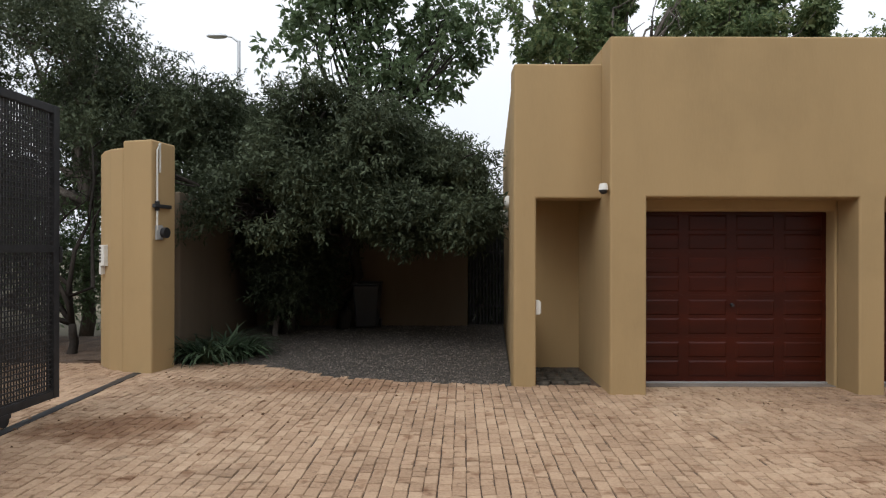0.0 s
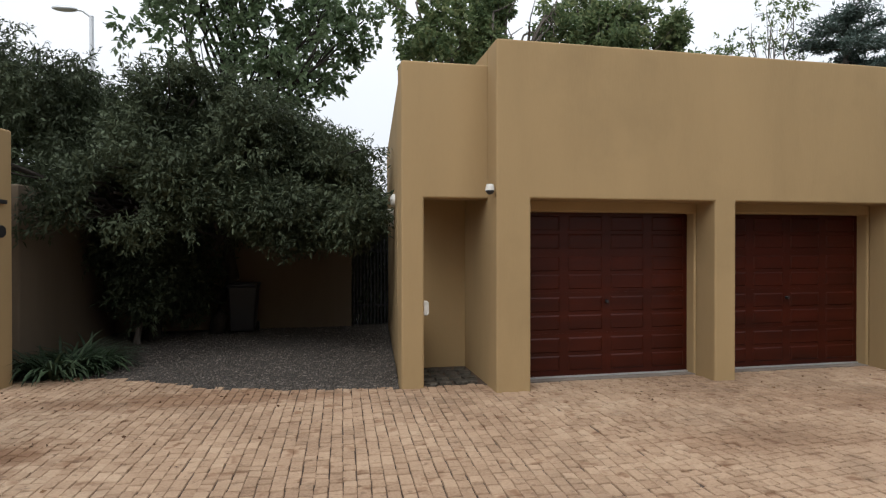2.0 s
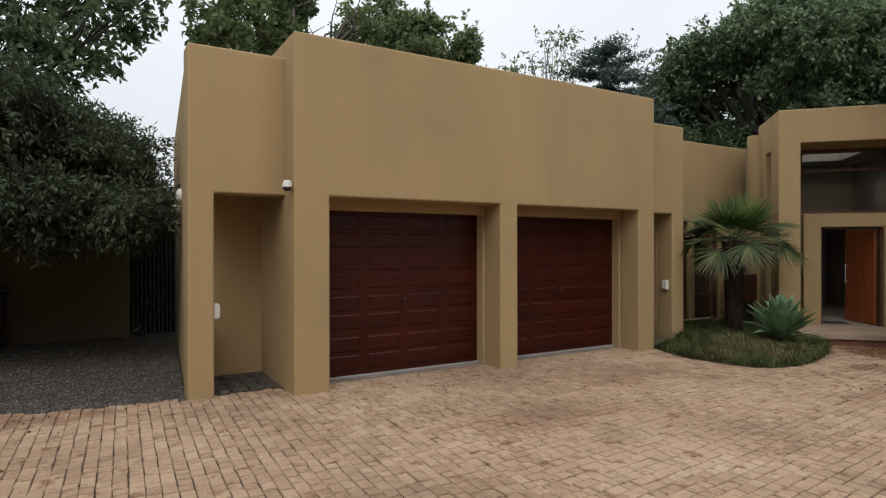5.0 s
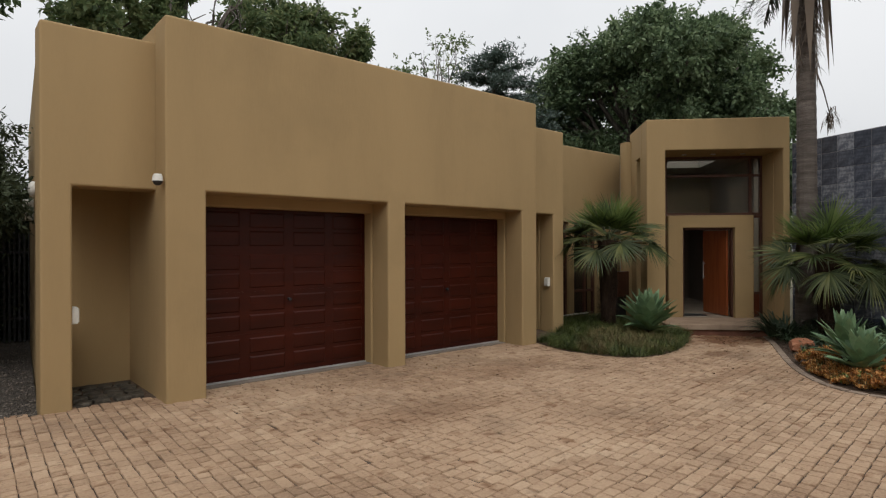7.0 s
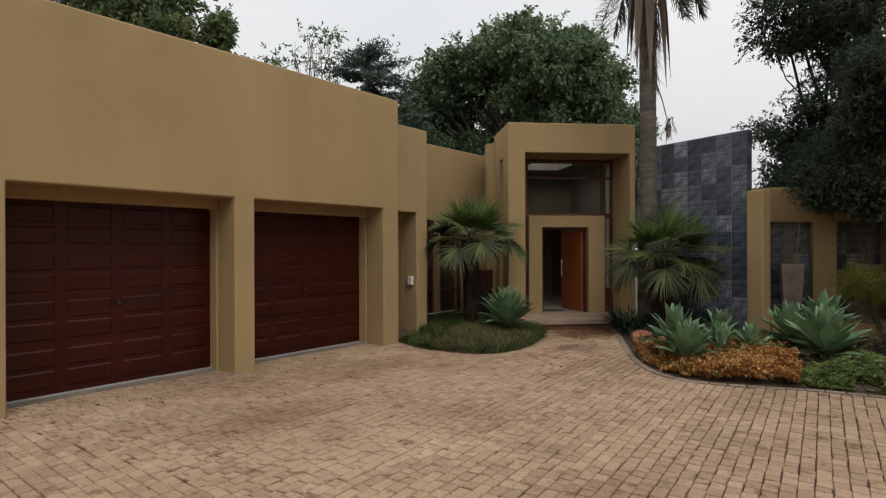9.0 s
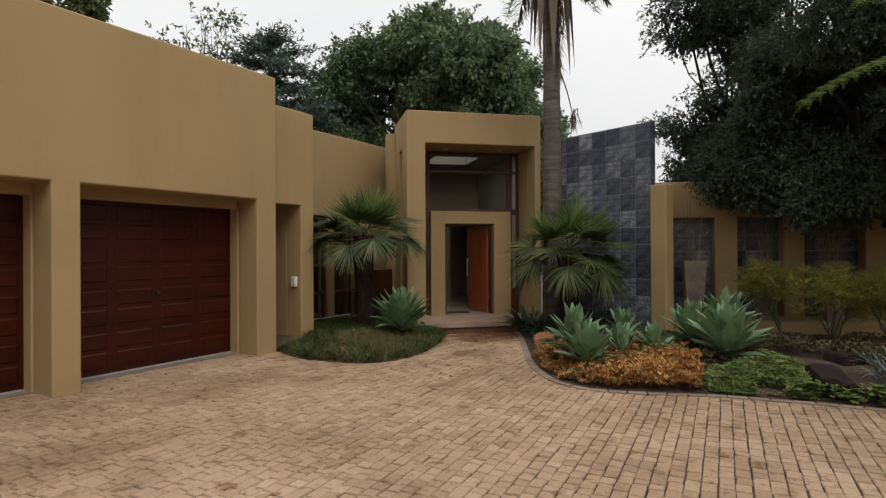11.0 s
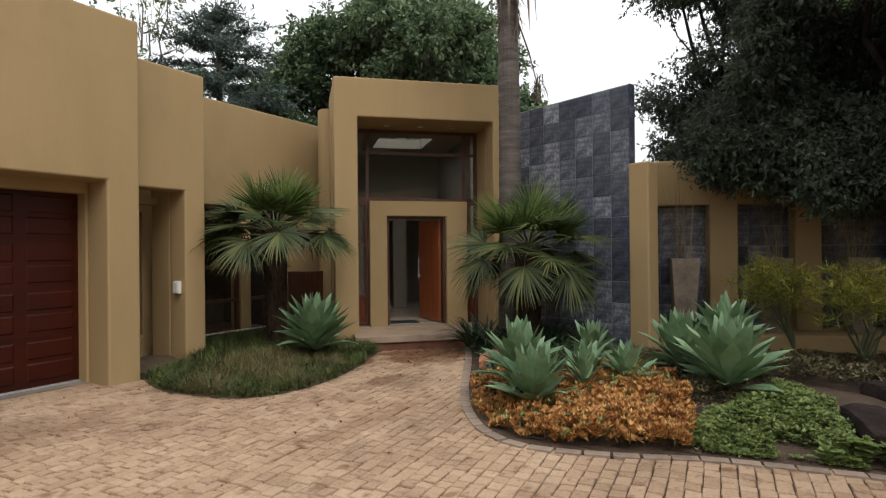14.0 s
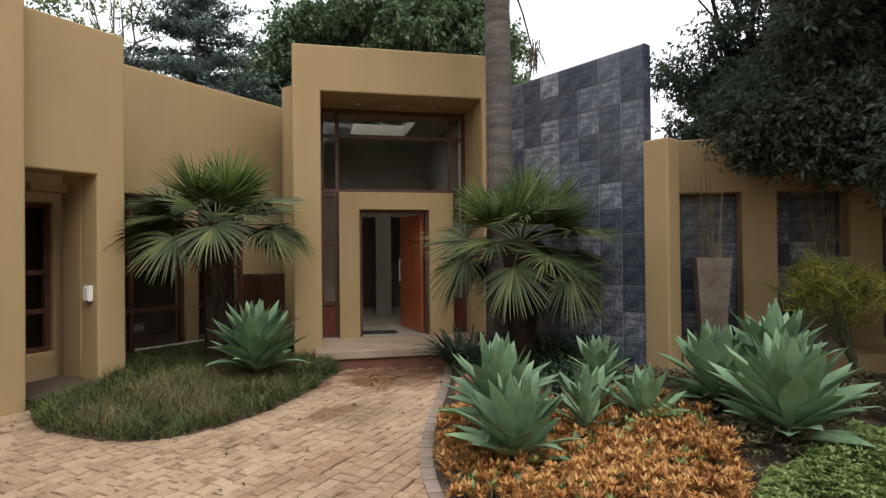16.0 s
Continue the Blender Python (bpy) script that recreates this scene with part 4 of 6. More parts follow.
tree("wall_tree", "low dark tree drooping over the garden wall recesses", (13.9, -2.2, -0.1), (13.7, -2.0, 2.4),
     [(14.2, 0.5, 2.75, 0.8, 0.8, 0.5), (13.9, -0.8, 2.7, 0.8, 0.9, 0.55), (14.0, -2.2, 2.7, 0.9, 0.9, 0.6), (14.4, -3.6, 2.8, 1.0, 1.0, 0.7), (12.9, 0.75, 2.9, 0.45, 0.5, 0.4), (12.75, -0.35, 2.65, 0.55, 0.7, 0.45), (12.9, -1.3, 2.5, 0.6, 0.7, 0.5), (13.0, -2.4, 2.4, 0.7, 0.8, 0.55), (13.1, -3.4, 2.4, 0.7, 0.8, 0.6)]
     + cluster((12.4, 13.9, -0.4, 1.15, 3.0, 3.9), 9, (0.42, 0.65), 26) + cluster((12.35, 13.1, -0.7, 0.85, 2.7, 3.1), 7, (0.34, 0.5), 27) + cluster((11.75, 12.4, -3.4, -0.5, 2.3, 2.9), 14, (0.28, 0.42), 28)
     + cluster((12.0, 12.45, -0.5, 0.55, 2.6, 3.1), 9, (0.22, 0.36), 29) + cluster((12.0, 12.5, -0.3, 0.75, 2.4, 2.95), 12, (0.22, 0.36), 34) + cluster((11.6, 12.3, -3.4, -0.4, 2.05, 2.6), 15, (0.25, 0.42), 35)
     + cluster((10.9, 12.0, -3.6, -0.9, 2.4, 4.8), 16, (0.4, 0.7), 36),
     right_leaf, 21000, 8, 0.084, 0.034, 122, bark_mat=dark_bark, hollow=0.35, gap=-0.35, gap_scale=2.4, droop=0.4, trunk=0.14, twigs=1)


# cedar: level boughs of needles
def cedar(foot, high):
    t = thing("cedar_tree", "dark blue-green cedar with level layered boughs", "tree", foot)
    rng = np.random.default_rng(31)
    part("trunk", rod([(0, 0, -0.1), (0.05, 0, high * 0.5), (0, 0.05, high)], 0.28, 0.04, 8), bark, t, smooth=True)
    V, W = [], []
    for k in range(58):
        z = high * (0.5 + 0.49 * (k / 58))
        a = rng.uniform(0, 2 * math.pi)
        reach = 3.4 * (1.0 - 0.72 * (k / 58) ** 2) * rng.uniform(0.45, 1.2)
        tip = Vector((math.cos(a) * reach, math.sin(a) * reach, z + rng.uniform(0.0, 0.22) * reach))
        part("bough", rod([(0, 0, z), Vector((tip.x * 0.5, tip.y * 0.5, z + 0.1)), tip], 0.05, 0.012, 5), bark, t)
        n = int(30 + reach * 80)
        s = rng.uniform(0.2, 1.0, n)
        off = rng.normal(size=(n, 3)) * np.array((0.26, 0.26, 0.035)) * (0.35 + s[:, None])
        V.append(np.array((0, 0, z)) + s[:, None] * (np.array(tip) - np.array((0, 0, z))) + off)
        W.append(unit(rng.normal(size=(n, 3)) * np.array((1, 1, 0.35)) + np.array((tip.x, tip.y, 0.3)) / reach))
    p, w = np.concatenate(V), np.concatenate(W)
    p, w = np.repeat(p, 3, axis=0), np.repeat(w, 3, axis=0)
    w = unit(w + rng.normal(size=w.shape) * 0.5)
    v, f = leaves(p, w, rng.uniform(0.12, 0.28, len(p)), np.full(len(p), 0.045), rng)
    grown("needles", v, f, cedar_leaf, t)


cedar((17.5, 16.8, -0.1), 9.9)
# dense growth behind the yard wall and the gate
tree("hedge_shrub", "dense dark hedge behind the yard wall", (-1.9, 14.0, -0.1), (-1.9, 14.0, 0.8), [(-4.0 + 0.9 * k, 13.7 + 0.2 * (k % 2), 1.6 + 0.4 * (k % 3), 0.8, 0.6, 0.9) for k in range(7)] + [(0.8, 13.6, 2.5, 0.7, 0.5, 0.7), (0.75, 13.5, 1.0, 0.5, 0.35, 0.9), (1.2, 13.5, 1.6, 0.4, 0.35, 0.9), (0.6, 13.3, 0.5, 0.6, 0.3, 0.6), (0.95, 13.3, 1.9, 0.6, 0.3, 0.7), (0.4, 13.4, 2.6, 0.5, 0.3, 0.6), (0.9, 13.6, 0.9, 0.6, 0.4, 1.0), (1.3, 13.7, 0.7, 0.5, 0.4, 0.9), (0.6, 13.7, 1.5, 0.6, 0.4, 0.9)], hedge_leaf, 8800, 7, 0.15, 0.045, 45, category="hedge", hollow=0.2, gap=-1.5, trunk=0.08)
tree("hedge_shrub", "dense dark shrubs along the yard side wall", (-3.4, 11.2, -0.1), (-3.4, 11.2, 0.5), [(-3.3, 11.3, 1.2, 0.6, 0.6, 0.9), (-2.9, 12.0, 1.2, 0.7, 0.6, 0.9), (-3.9, 11.6, 1.9, 0.5, 0.7, 0.8)], hedge_leaf, 2400, 7, 0.14, 0.042, 46, category="hedge", hollow=0.2, gap=-1.5, trunk=0.07)
tree("hedge_shrub", "dense dark shrubs behind the open gate", (-8.6, 10.6, -0.1), (-8.6, 10.6, 0.6), [(-13.0 + 0.95 * k, 10.6 + 0.3 * (k % 2), 1.3 + 0.5 * (k % 3), 0.85, 0.6, 1.0) for k in range(9)], tall_leaf, 5600, 7, 0.11, 0.04, 47, category="hedge", hollow=0.2, gap=-1.2, trunk=0.08)
# tall trees behind the drive, seen mirrored in the entrance glass
for k, x in enumerate((-6.5, -3.6, -0.5, 2.6, 5.5)):
    tree("boundary_tree", "tall dark green tree mirrored in the entrance glass", (x, -12.5, -0.1), (x, -12.5, 3.0), cluster((x - 2.6, x + 2.6, -14.0, -11.2, 3.6, 8.6), 16, (1.0, 1.5), 60 + k), oak_leaf, 5000, 6, 0.26, 0.13, 64 + k, hollow=0.35, gap=-0.8, trunk=0.2)
# farther trees that close the view beyond the walls
tree("far_tree", "distant dark trees beyond the garden wall", (21.0, 5.5, -0.1), (21, 5.5, 2.0), cluster((19.0, 22.0, 6.6, 9.4, 1.8, 3.8), 9, (0.8, 1.2), 40), oak_leaf, 3000, 7, 0.2, 0.1, 41, hollow=0.3, gap=-0.8)
# ---- palms ----
# upper fronds' green is lightened to carry skylight; lower fronds dull with age
fan_green = leaf_material("fan_palm_leaf", (0.038, 0.058, 0.02), (0.115, 0.175, 0.045), (0.24, 0.29, 0.095), rough=0.42, through_light=0.48, spread=0.5)
old_fan_green = leaf_material("old_fan_palm_leaf", (0.03, 0.044, 0.017), (0.062, 0.085, 0.026), (0.18, 0.18, 0.06), rough=0.45, through_light=0.25, spread=0.6)
feather_green = leaf_material("feather_palm_leaf", (0.03, 0.04, 0.025), (0.05, 0.065, 0.038), (0.09, 0.1, 0.065), through_light=0.2)
dry_brown = leaf_material("dry_palm_leaf", (0.09, 0.07, 0.05), (0.16, 0.125, 0.095), (0.25, 0.2, 0.16), rough=0.8, through_light=0.1)
stalk_green = vary(material("palm_stalk", (0.06, 0.07, 0.03), 0.6), ((0.3, (0.045, 0.05, 0.022)), (0.7, (0.085, 0.095, 0.04))), scale=8, fine=40, bump=0.05)


def fan_mesh(seed, stalk, reach, arc, droop, hang):
    """A fan leaf along +x: narrow folded blades spread round the tip of a stalk, the fan bent down by an angle."""
    rng = np.random.default_rng(seed)
    n = 44
    a = np.linspace(-arc, arc, n) + rng.normal(size=n) * 0.025
    tip = np.array((stalk, 0, 0.0))
    lift = 0.16 + 0.07 * rng.normal(size=n)
    ch, sh = math.cos(hang), math.sin(hang)
    way = np.stack((np.cos(a) * ch + lift * sh, np.sin(a), -np.cos(a) * sh + lift * ch), axis=1)
    side = np.stack((-np.sin(a) * ch, np.cos(a), np.sin(a) * sh), axis=1)
    L = reach * (0.74 + 0.26 * np.cos(a * 0.7)) * rng.uniform(0.88, 1.07, n)
    return strips(np.repeat(tip[None], n, 0), way, L, np.full(n, 0.031) * reach / 0.6, np.full(n, droop) * rng.uniform(0.5, 1.6, n), 6, [0.35, 0.95, 1.0, 0.78, 0.52, 0.3, 0.04], fold=0.6, side=side)


def fan_palm(foot, high, label, count, reach, seed, trunk_r=0.11, top_pitch=78, low=12):
    t = thing("fan_palm", label, "palm", foot)
    rng = np.random.default_rng(seed)
    bm = rod([(0, 0, -0.05), (0.02, 0.0, high * 0.4), (0, 0.02, high)], trunk_r * 0.85, trunk_r * 1.15, 14)
    part("trunk", bm, fibre, t, "brown fibrous trunk")
    # loose fibres and old leaf bases
    n = 420
    ang, z = rng.uniform(0, 6.28, n), rng.uniform(0.1, high, n)
    b = np.stack((np.cos(ang) * trunk_r, np.sin(ang) * trunk_r, z), axis=1)
    w = np.stack((np.cos(ang) * 0.7, np.sin(ang) * 0.7, rng.uniform(0.2, 1.0, n)), axis=1)
    v, f = strips(b, w, rng.uniform(0.08, 0.22, n), np.full(n, 0.016), rng.uniform(1.0, 3.0, n), 2)
    grown("trunk_fibre", v, f, fibre, t)
    golden = 2.39996
    variants = {}
    for k in range(count):
        u = k / (count - 1)
        kind = 0 if u < 0.35 else 1 if u < 0.7 else 2
        key = (kind, k % 3)
        stalk = (0.42, 0.6, 0.7)[kind] * reach / 0.6 * rng.uniform(0.9, 1.1)
        if key not in variants:
            v, f = fan_mesh(seed * 10 + k, stalk, reach, (1.55, 1.9, 1.75)[kind], (0.12, 0.45, 0.8)[kind], (0.0, 0.35, 0.75)[kind])
            fr = grown("frond", v, f, fan_green if kind == 0 else old_fan_green, t)
            pet = part("petiole", rod([(0, 0, 0), (stalk * 0.5, 0, 0.03), (stalk, 0, 0)], 0.013, 0.009, 6), stalk_green, fr)
            variants[key] = (fr.data, pet.data)
            first = fr
        else:
            first = new("frond", variants[key][0])
            first.parent = t
            pet = new("petiole", variants[key][1])
            pet.parent = first
        pitch = top_pitch - (top_pitch + low) * u ** 0.7
        first.matrix_basis = pose(0, 0, high - 0.1 * u, 0, -pitch + rng.normal() * 5, math.degrees(k * golden)) @ pose(0, 0, 0, rng.normal() * 12)
    return t


fan_palm((9.95, 6.35, 0.1), 1.72, "fan palm with green fronds and a fibrous trunk in the bed", 26, 0.62, 3, trunk_r=0.16, top_pitch=66, low=8)
fan_palm((11.54, 3.04, 0.1), 1.45, "fan palm with drooping green fronds beside the slate wall", 30, 0.64, 5, trunk_r=0.17, top_pitch=64, low=24)


def feather_mesh(seed, length, droop):
    """A feather frond along +x with many hanging leaflets."""
    rng = np.random.default_rng(seed)
    pts, d, p = [], np.array((1.0, 0, 0.35)), np.zeros(3)
    n = 70
    for k in range(n):
        pts.append(p.copy())
        p = p + d / np.linalg.norm(d) * length / n
        d = d + np.array((0, 0, -droop / n * 2.2))
    P = np.array(pts)
    keep = P[8:]
    m = len(keep)
    base = np.repeat(keep, 4, axis=0)
    s = np.tile((1.0, -1.0, 1.0, -1.0), m)
    way = np.stack((rng.normal(size=4 * m) * 0.25 + 0.45, s * rng.uniform(0.4, 1.0, 4 * m), rng.uniform(-0.9, 0.3, 4 * m)), axis=1)
    taper = np.repeat(np.sin(np.linspace(0.5, 3.0, m)), 4) * 0.42 + 0.12
    V, F = strips(base, way, taper * rng.uniform(0.8, 1.1, 4 * m), np.full(4 * m, 0.03), rng.uniform(0.6, 1.6, 4 * m), 3)
    return V, F, [tuple(q) for q in P[::10]] + [tuple(P[-1])]


def tall_palm(foot, high):
    t = thing("tall_palm", "tall palm with ringed grey trunk and drooping feather fronds", "palm", foot)
    rng = np.random.default_rng(77)
    bm = bmesh.new()
    rows = 70
    pts = [Vector((0.02 * math.sin(k * 0.11), 0.015 * math.cos(k * 0.09), -0.1 + (high + 0.1) * k / rows)) for k in range(rows + 1)]
    rings = []
    for k, q in enumerate(pts):
        r = 0.175 - 0.035 * k / rows + (0.006 if k % 2 else 0.0)
        rings.append([bm.verts.new(q + Vector((math.cos(a * math.pi / 9), math.sin(a * math.pi / 9), 0)) * r) for a in range(18)])
    for q, w in zip(rings, rings[1:]):
        for a in range(18):
            bm.faces.new((q[a], q[(a + 1) % 18], w[(a + 1) % 18], w[a]))
    bm.faces.new(rings[-1])
    part("trunk", bm, palm_bark, t)
    made = []
    for k in range(4):
        V, F, spine = feather_mesh(70 + k, (3.4, 3.3, 3.2, 1.9)[k], (2.6, 3.2, 2.0, 3.0)[k])
        fr = grown("frond", V, F, feather_green, t)
        st = part("rachis", rod(spine, 0.025, 0.006, 5), stalk_green, fr)
        made.append((fr.data, st.data))
        fr.matrix_basis = pose(0, 0, high, 0, (-50, -47, -66, -6)[k], 40 + 83 * k)
    for k in range(11):
        j = k % 4
        fr = new("frond", made[j][0])
        fr.parent = t
        st = new("rachis", made[j][1])
        st.parent = fr
        fr.matrix_basis = pose(0, 0, high - 0.02 * k, 0, (-52, -49, -68, -8)[j] + rng.normal() * 6, k * 137.5)
    # dry hanging fronds and sheaths against the trunk
    for k in range(9):
        a = rng.uniform(0, 6.28)
        L = rng.uniform(1.6, 2.5)
        n = 60
        s = np.linspace(0.05, 1, n)
        b = np.stack((np.cos(a) * (0.2 + 0.05 * s), np.sin(a) * (0.2 + 0.05 * s), high - 0.2 - s * L), axis=1)
        w = np.stack((rng.normal(size=n) * 0.4 + math.cos(a) * 0.3, rng.normal(size=n) * 0.4 + math.sin(a) * 0.3, -np.ones(n)), axis=1)
        v, f = strips(b, w, rng.uniform(0.15, 0.4, n), np.full(n, 0.02), np.full(n, 0.5), 2)
        grown("dry_frond", v, f, dry_brown, t, "dry brown hanging frond")
    for k, (a, drop) in enumerate(((0.4, 2.0), (1.3, 1.8), (2.2, 2.0), (3.0, 2.2), (3.6, 2.45), (4.3, 2.55), (5.2, 2.3))):
        v, f = strips(np.array([(math.cos(a) * 0.2, math.sin(a) * 0.2, high - 0.25)]), np.array([(math.cos(a) * 0.12, math.sin(a) * 0.12, -1.0)]), np.array([drop]), np.array([0.17]), np.array([0.4]), 6, [0.3, 0.8, 1.0, 0.9, 0.6, 0.3, 0.03], fold=0.6)
        grown("dry_sheath", v, f, dry_brown, t, "dry brown sheath")
    # a dead frond hanging clear of the trunk, its tuft over the slate wall
    hook = [(0.15, -0.02, 5.1), (0.3, -0.05, 4.9), (0.55, -0.12, 4.5), (0.8, -0.17, 4.0)]
    stalk = part("dead_frond", rod(hook, 0.018, 0.01, 6), dry_brown, t, "dead brown frond stalk")
    n = 70
    b = np.array(hook[3]) + rng.normal(size=(n, 3)) * np.array((0.05, 0.05, 0.1)) + np.array((0, 0, 0.08))
    w = np.stack((rng.normal(size=n) * 0.5, rng.normal(size=n) * 0.5, -np.ones(n)), axis=1)
    v, f = strips(b, w, rng.uniform(0.12, 0.3, n), np.full(n, 0.018), np.full(n, 0.6), 2)
    grown("tuft", v, f, dry_brown, stalk)


tall_palm((11.95, 3.5, 0.1), 7.35)


# tree fern at the garden wall
fern_green = leaf_material("fern_leaf", (0.085, 0.14, 0.035), (0.15, 0.225, 0.065), (0.24, 0.32, 0.11), through_light=0.35)


def tree_fern(foot, high):
    t = thing("tree_fern", "tree fern with bright green feathery arching fronds", "fern", foot)
    part("trunk", rod([(0, 0, -0.1), (0.05, 0, high * 0.5), (0, 0, high)], 0.12, 0.1, 10), fibre, t)
    for bearing, tilt in ((122, 0), (134, -13), (152, 3), (183, -4), (212, 5), (243, 0), (276, -6), (310, 4), (342, 0), (16, 6)):
        n, length = 28, 3.1
        pts, d, p = [], np.array((1.0, 0, 0.5)), np.zeros(3)
        for j in range(n):
            pts.append(p.copy())
            p = p + unit(d) * length / n
            d = d + np.array((0, 0, -1.25 / n))
        P = np.array(pts)
        parts_ = []
        for j in range(3, n):
            reach = 0.42 * math.sin(0.35 + 2.6 * j / n)
            for s in (1, -1):
                m = 14
                u = np.linspace(0.05, 1, m)
                ax = unit(np.array((0.55, s, -0.12)))
                b = P[j] + u[:, None] * ax * reach + np.stack((0 * u, 0 * u, -0.12 * u ** 2), axis=1)
                b2 = np.repeat(b, 2, axis=0)
                w2 = np.tile(np.array(((0.8, 0.15 * s, -0.1), (-0.8, 0.3 * s, -0.1))), (m, 1))
                parts_.append(strips(b2, w2, np.repeat(0.075 * (1.05 - u), 2), np.full(2 * m, 0.022), np.full(2 * m, 0.4), 1, [1, 0.2]))
        V, F = joined(parts_)
        fr = grown("frond", V, F, fern_green, t)
        part("rachis", rod([tuple(q) for q in P[::5]] + [tuple(P[-1])], 0.012, 0.004, 5), stalk_green, fr)
        fr.matrix_basis = pose(0, 0, high, 0, tilt, bearing)
    return t


tree_fern((8.75, -2.85, 0.1), 2.9)
# ---- garden plants ----
agave_mat = leaf_material("agave_leaf", (0.14, 0.225, 0.12), (0.225, 0.345, 0.188), (0.34, 0.45, 0.265), rough=0.5, through_light=0.22, spread=0.4, patch=3, single=True)
# fine lengthwise ribs on the agave leaves
an, al = agave_mat.node_tree.nodes, agave_mat.node_tree.links
rib_pos, rib_map, rib, rib_bump = an.new("ShaderNodeTexCoord"), an.new("ShaderNodeMapping"), an.new("ShaderNodeTexNoise"), an.new("ShaderNodeBump")
rib_map.inputs["Scale"].default_value = (2.0, 34.0, 6.0)
rib.inputs["Scale"].default_value, rib.inputs["Detail"].default_value = 1.5, 4
rib_bump.inputs["Strength"].default_value, rib_bump.inputs["Distance"].default_value = 0.5, 0.02
al.new(rib_pos.outputs["Object"], rib_map.inputs["Vector"])
al.new(rib_map.outputs[0], rib.inputs["Vector"])
al.new(rib.outputs[0], rib_bump.inputs["Height"])
al.new(rib_bump.outputs[0], an["Principled BSDF"].inputs["Normal"])
orange_mat = leaf_material("orange_succulent", (0.2, 0.07, 0.02), (0.49, 0.22, 0.056), (0.7, 0.46, 0.185), rough=0.6, through_light=0.15, spread=0.55, patch=5)
mat_green = leaf_material("fresh_groundcover", (0.08, 0.108, 0.028), (0.19, 0.25, 0.07), (0.35, 0.41, 0.16), through_light=0.3, spread=0.5, patch=6)
dull_mat = leaf_material("reddish_groundcover", (0.045, 0.036, 0.017), (0.11, 0.092, 0.042), (0.17, 0.145, 0.072), through_light=0.1, spread=0.5, patch=5)
mondo_mat = leaf_material("mondo_grass_blade", (0.022, 0.036, 0.01), (0.062, 0.086, 0.022), (0.17, 0.18, 0.055), through_light=0.15, spread=0.4, patch=4)
strap_mat = leaf_material("strap_leaf", (0.02, 0.035, 0.018), (0.04, 0.065, 0.033), (0.08, 0.11, 0.06), through_light=0.15)
pencil_mat = leaf_material("pencil_shrub_stem", (0.07, 0.075, 0.015), (0.17, 0.175, 0.03), (0.42, 0.37, 0.045), through_light=0.1, spread=0.6)
reed_mat = leaf_material("dry_reed", (0.09, 0.066, 0.03), (0.18, 0.135, 0.062), (0.28, 0.22, 0.11), through_light=0.05)
silver_mat = leaf_material("silver_leaf", (0.1, 0.12, 0.1), (0.2, 0.23, 0.2), (0.33, 0.36, 0.33), through_light=0.1)

AGAVE_PROFILE = [0.3, 0.34, 0.47, 0.68, 0.89, 1.0, 0.95, 0.7, 0.35, 0.02]


def agave_leaf(bend, width):
    """A thick pointed leaf along +x, channelled along its middle, its tip curving down or up."""
    V, F, p, d = [], [], np.zeros(3), 0.0
    n = len(AGAVE_PROFILE) - 1
    for k, w in enumerate(AGAVE_PROFILE):
        nor = np.array((-math.sin(d), 0, math.cos(d)))
        cup = 0.34 - 0.16 * k / n
        for c in range(-3, 4):
            u = c / 3
            V.append(p + np.array((0, 1.0, 0)) * u * w * width / 2 + nor * (cup * u * u + 0.03 * math.cos(u * 9)) * w * width / 2)
        p = p + np.array((math.cos(d), 0, math.sin(d))) / n
        d -= bend / n * (0.4 + 1.2 * k / n)
    for k in range(n):
        for c in range(6):
            a = k * 7 + c
            F.append((a, a + 1, a + 8, a + 7))
    return np.array(V), np.array(F)


agave_leaves = []
for bend, wide in ((-0.12, 0.24), (0.15, 0.26), (0.45, 0.265), (0.95, 0.25)):
    V, F = agave_leaf(bend, wide)
    # a second skin under the first gives the leaf its thickness
    under = V - np.array((0, 0, 0.014)) * np.repeat(np.array(AGAVE_PROFILE), 7)[:, None]
    V, F = np.concatenate((V, under)), np.concatenate((F, F[:, ::-1] + len(V)))
    me_ob = grown("leaf", V, F, agave_mat, smooth=True)
    agave_leaves.append(me_ob.data)
    bpy.data.objects.remove(me_ob)


def agave(x, y, z, size, label, seed, count=34, stem=0.12, lean=(0, 0)):
    t = thing("agave", label, "agave", (x, y, z), group="agaves in the garden beds")
    r = random.Random(seed)
    part("stem", rod([(0, 0, -0.05), (lean[0] * 0.3, lean[1] * 0.3, stem * 0.5), (lean[0], lean[1], stem + 0.04)], 0.05, 0.06, 10), fibre, t)
    count = int(count * 1.1)
    for k in range(count):
        u = k / (count - 1)
        pitch = 85 - 62 * u ** 0.85 + r.uniform(-9, 9)
        L = size * (0.69 + 0.44 * math.sin(math.pi * (0.2 + 0.6 * u))) * r.uniform(0.92, 1.06)
        kind = min(3, int(u * 2.4 + r.uniform(0, 1.1)))
        ob = new("leaf", agave_leaves[kind])
        ob.parent = t
        ob.matrix_basis = pose(lean[0], lean[1], stem + 0.34 * size * (1 - u), 0, -pitch, math.degrees(k * 2.39996) + r.uniform(-11, 11)) @ pose(0, 0, 0, r.uniform(-14, 14)) @ Matrix.Diagonal((L, L * r.uniform(0.88, 1.1), L, 1))
    return t


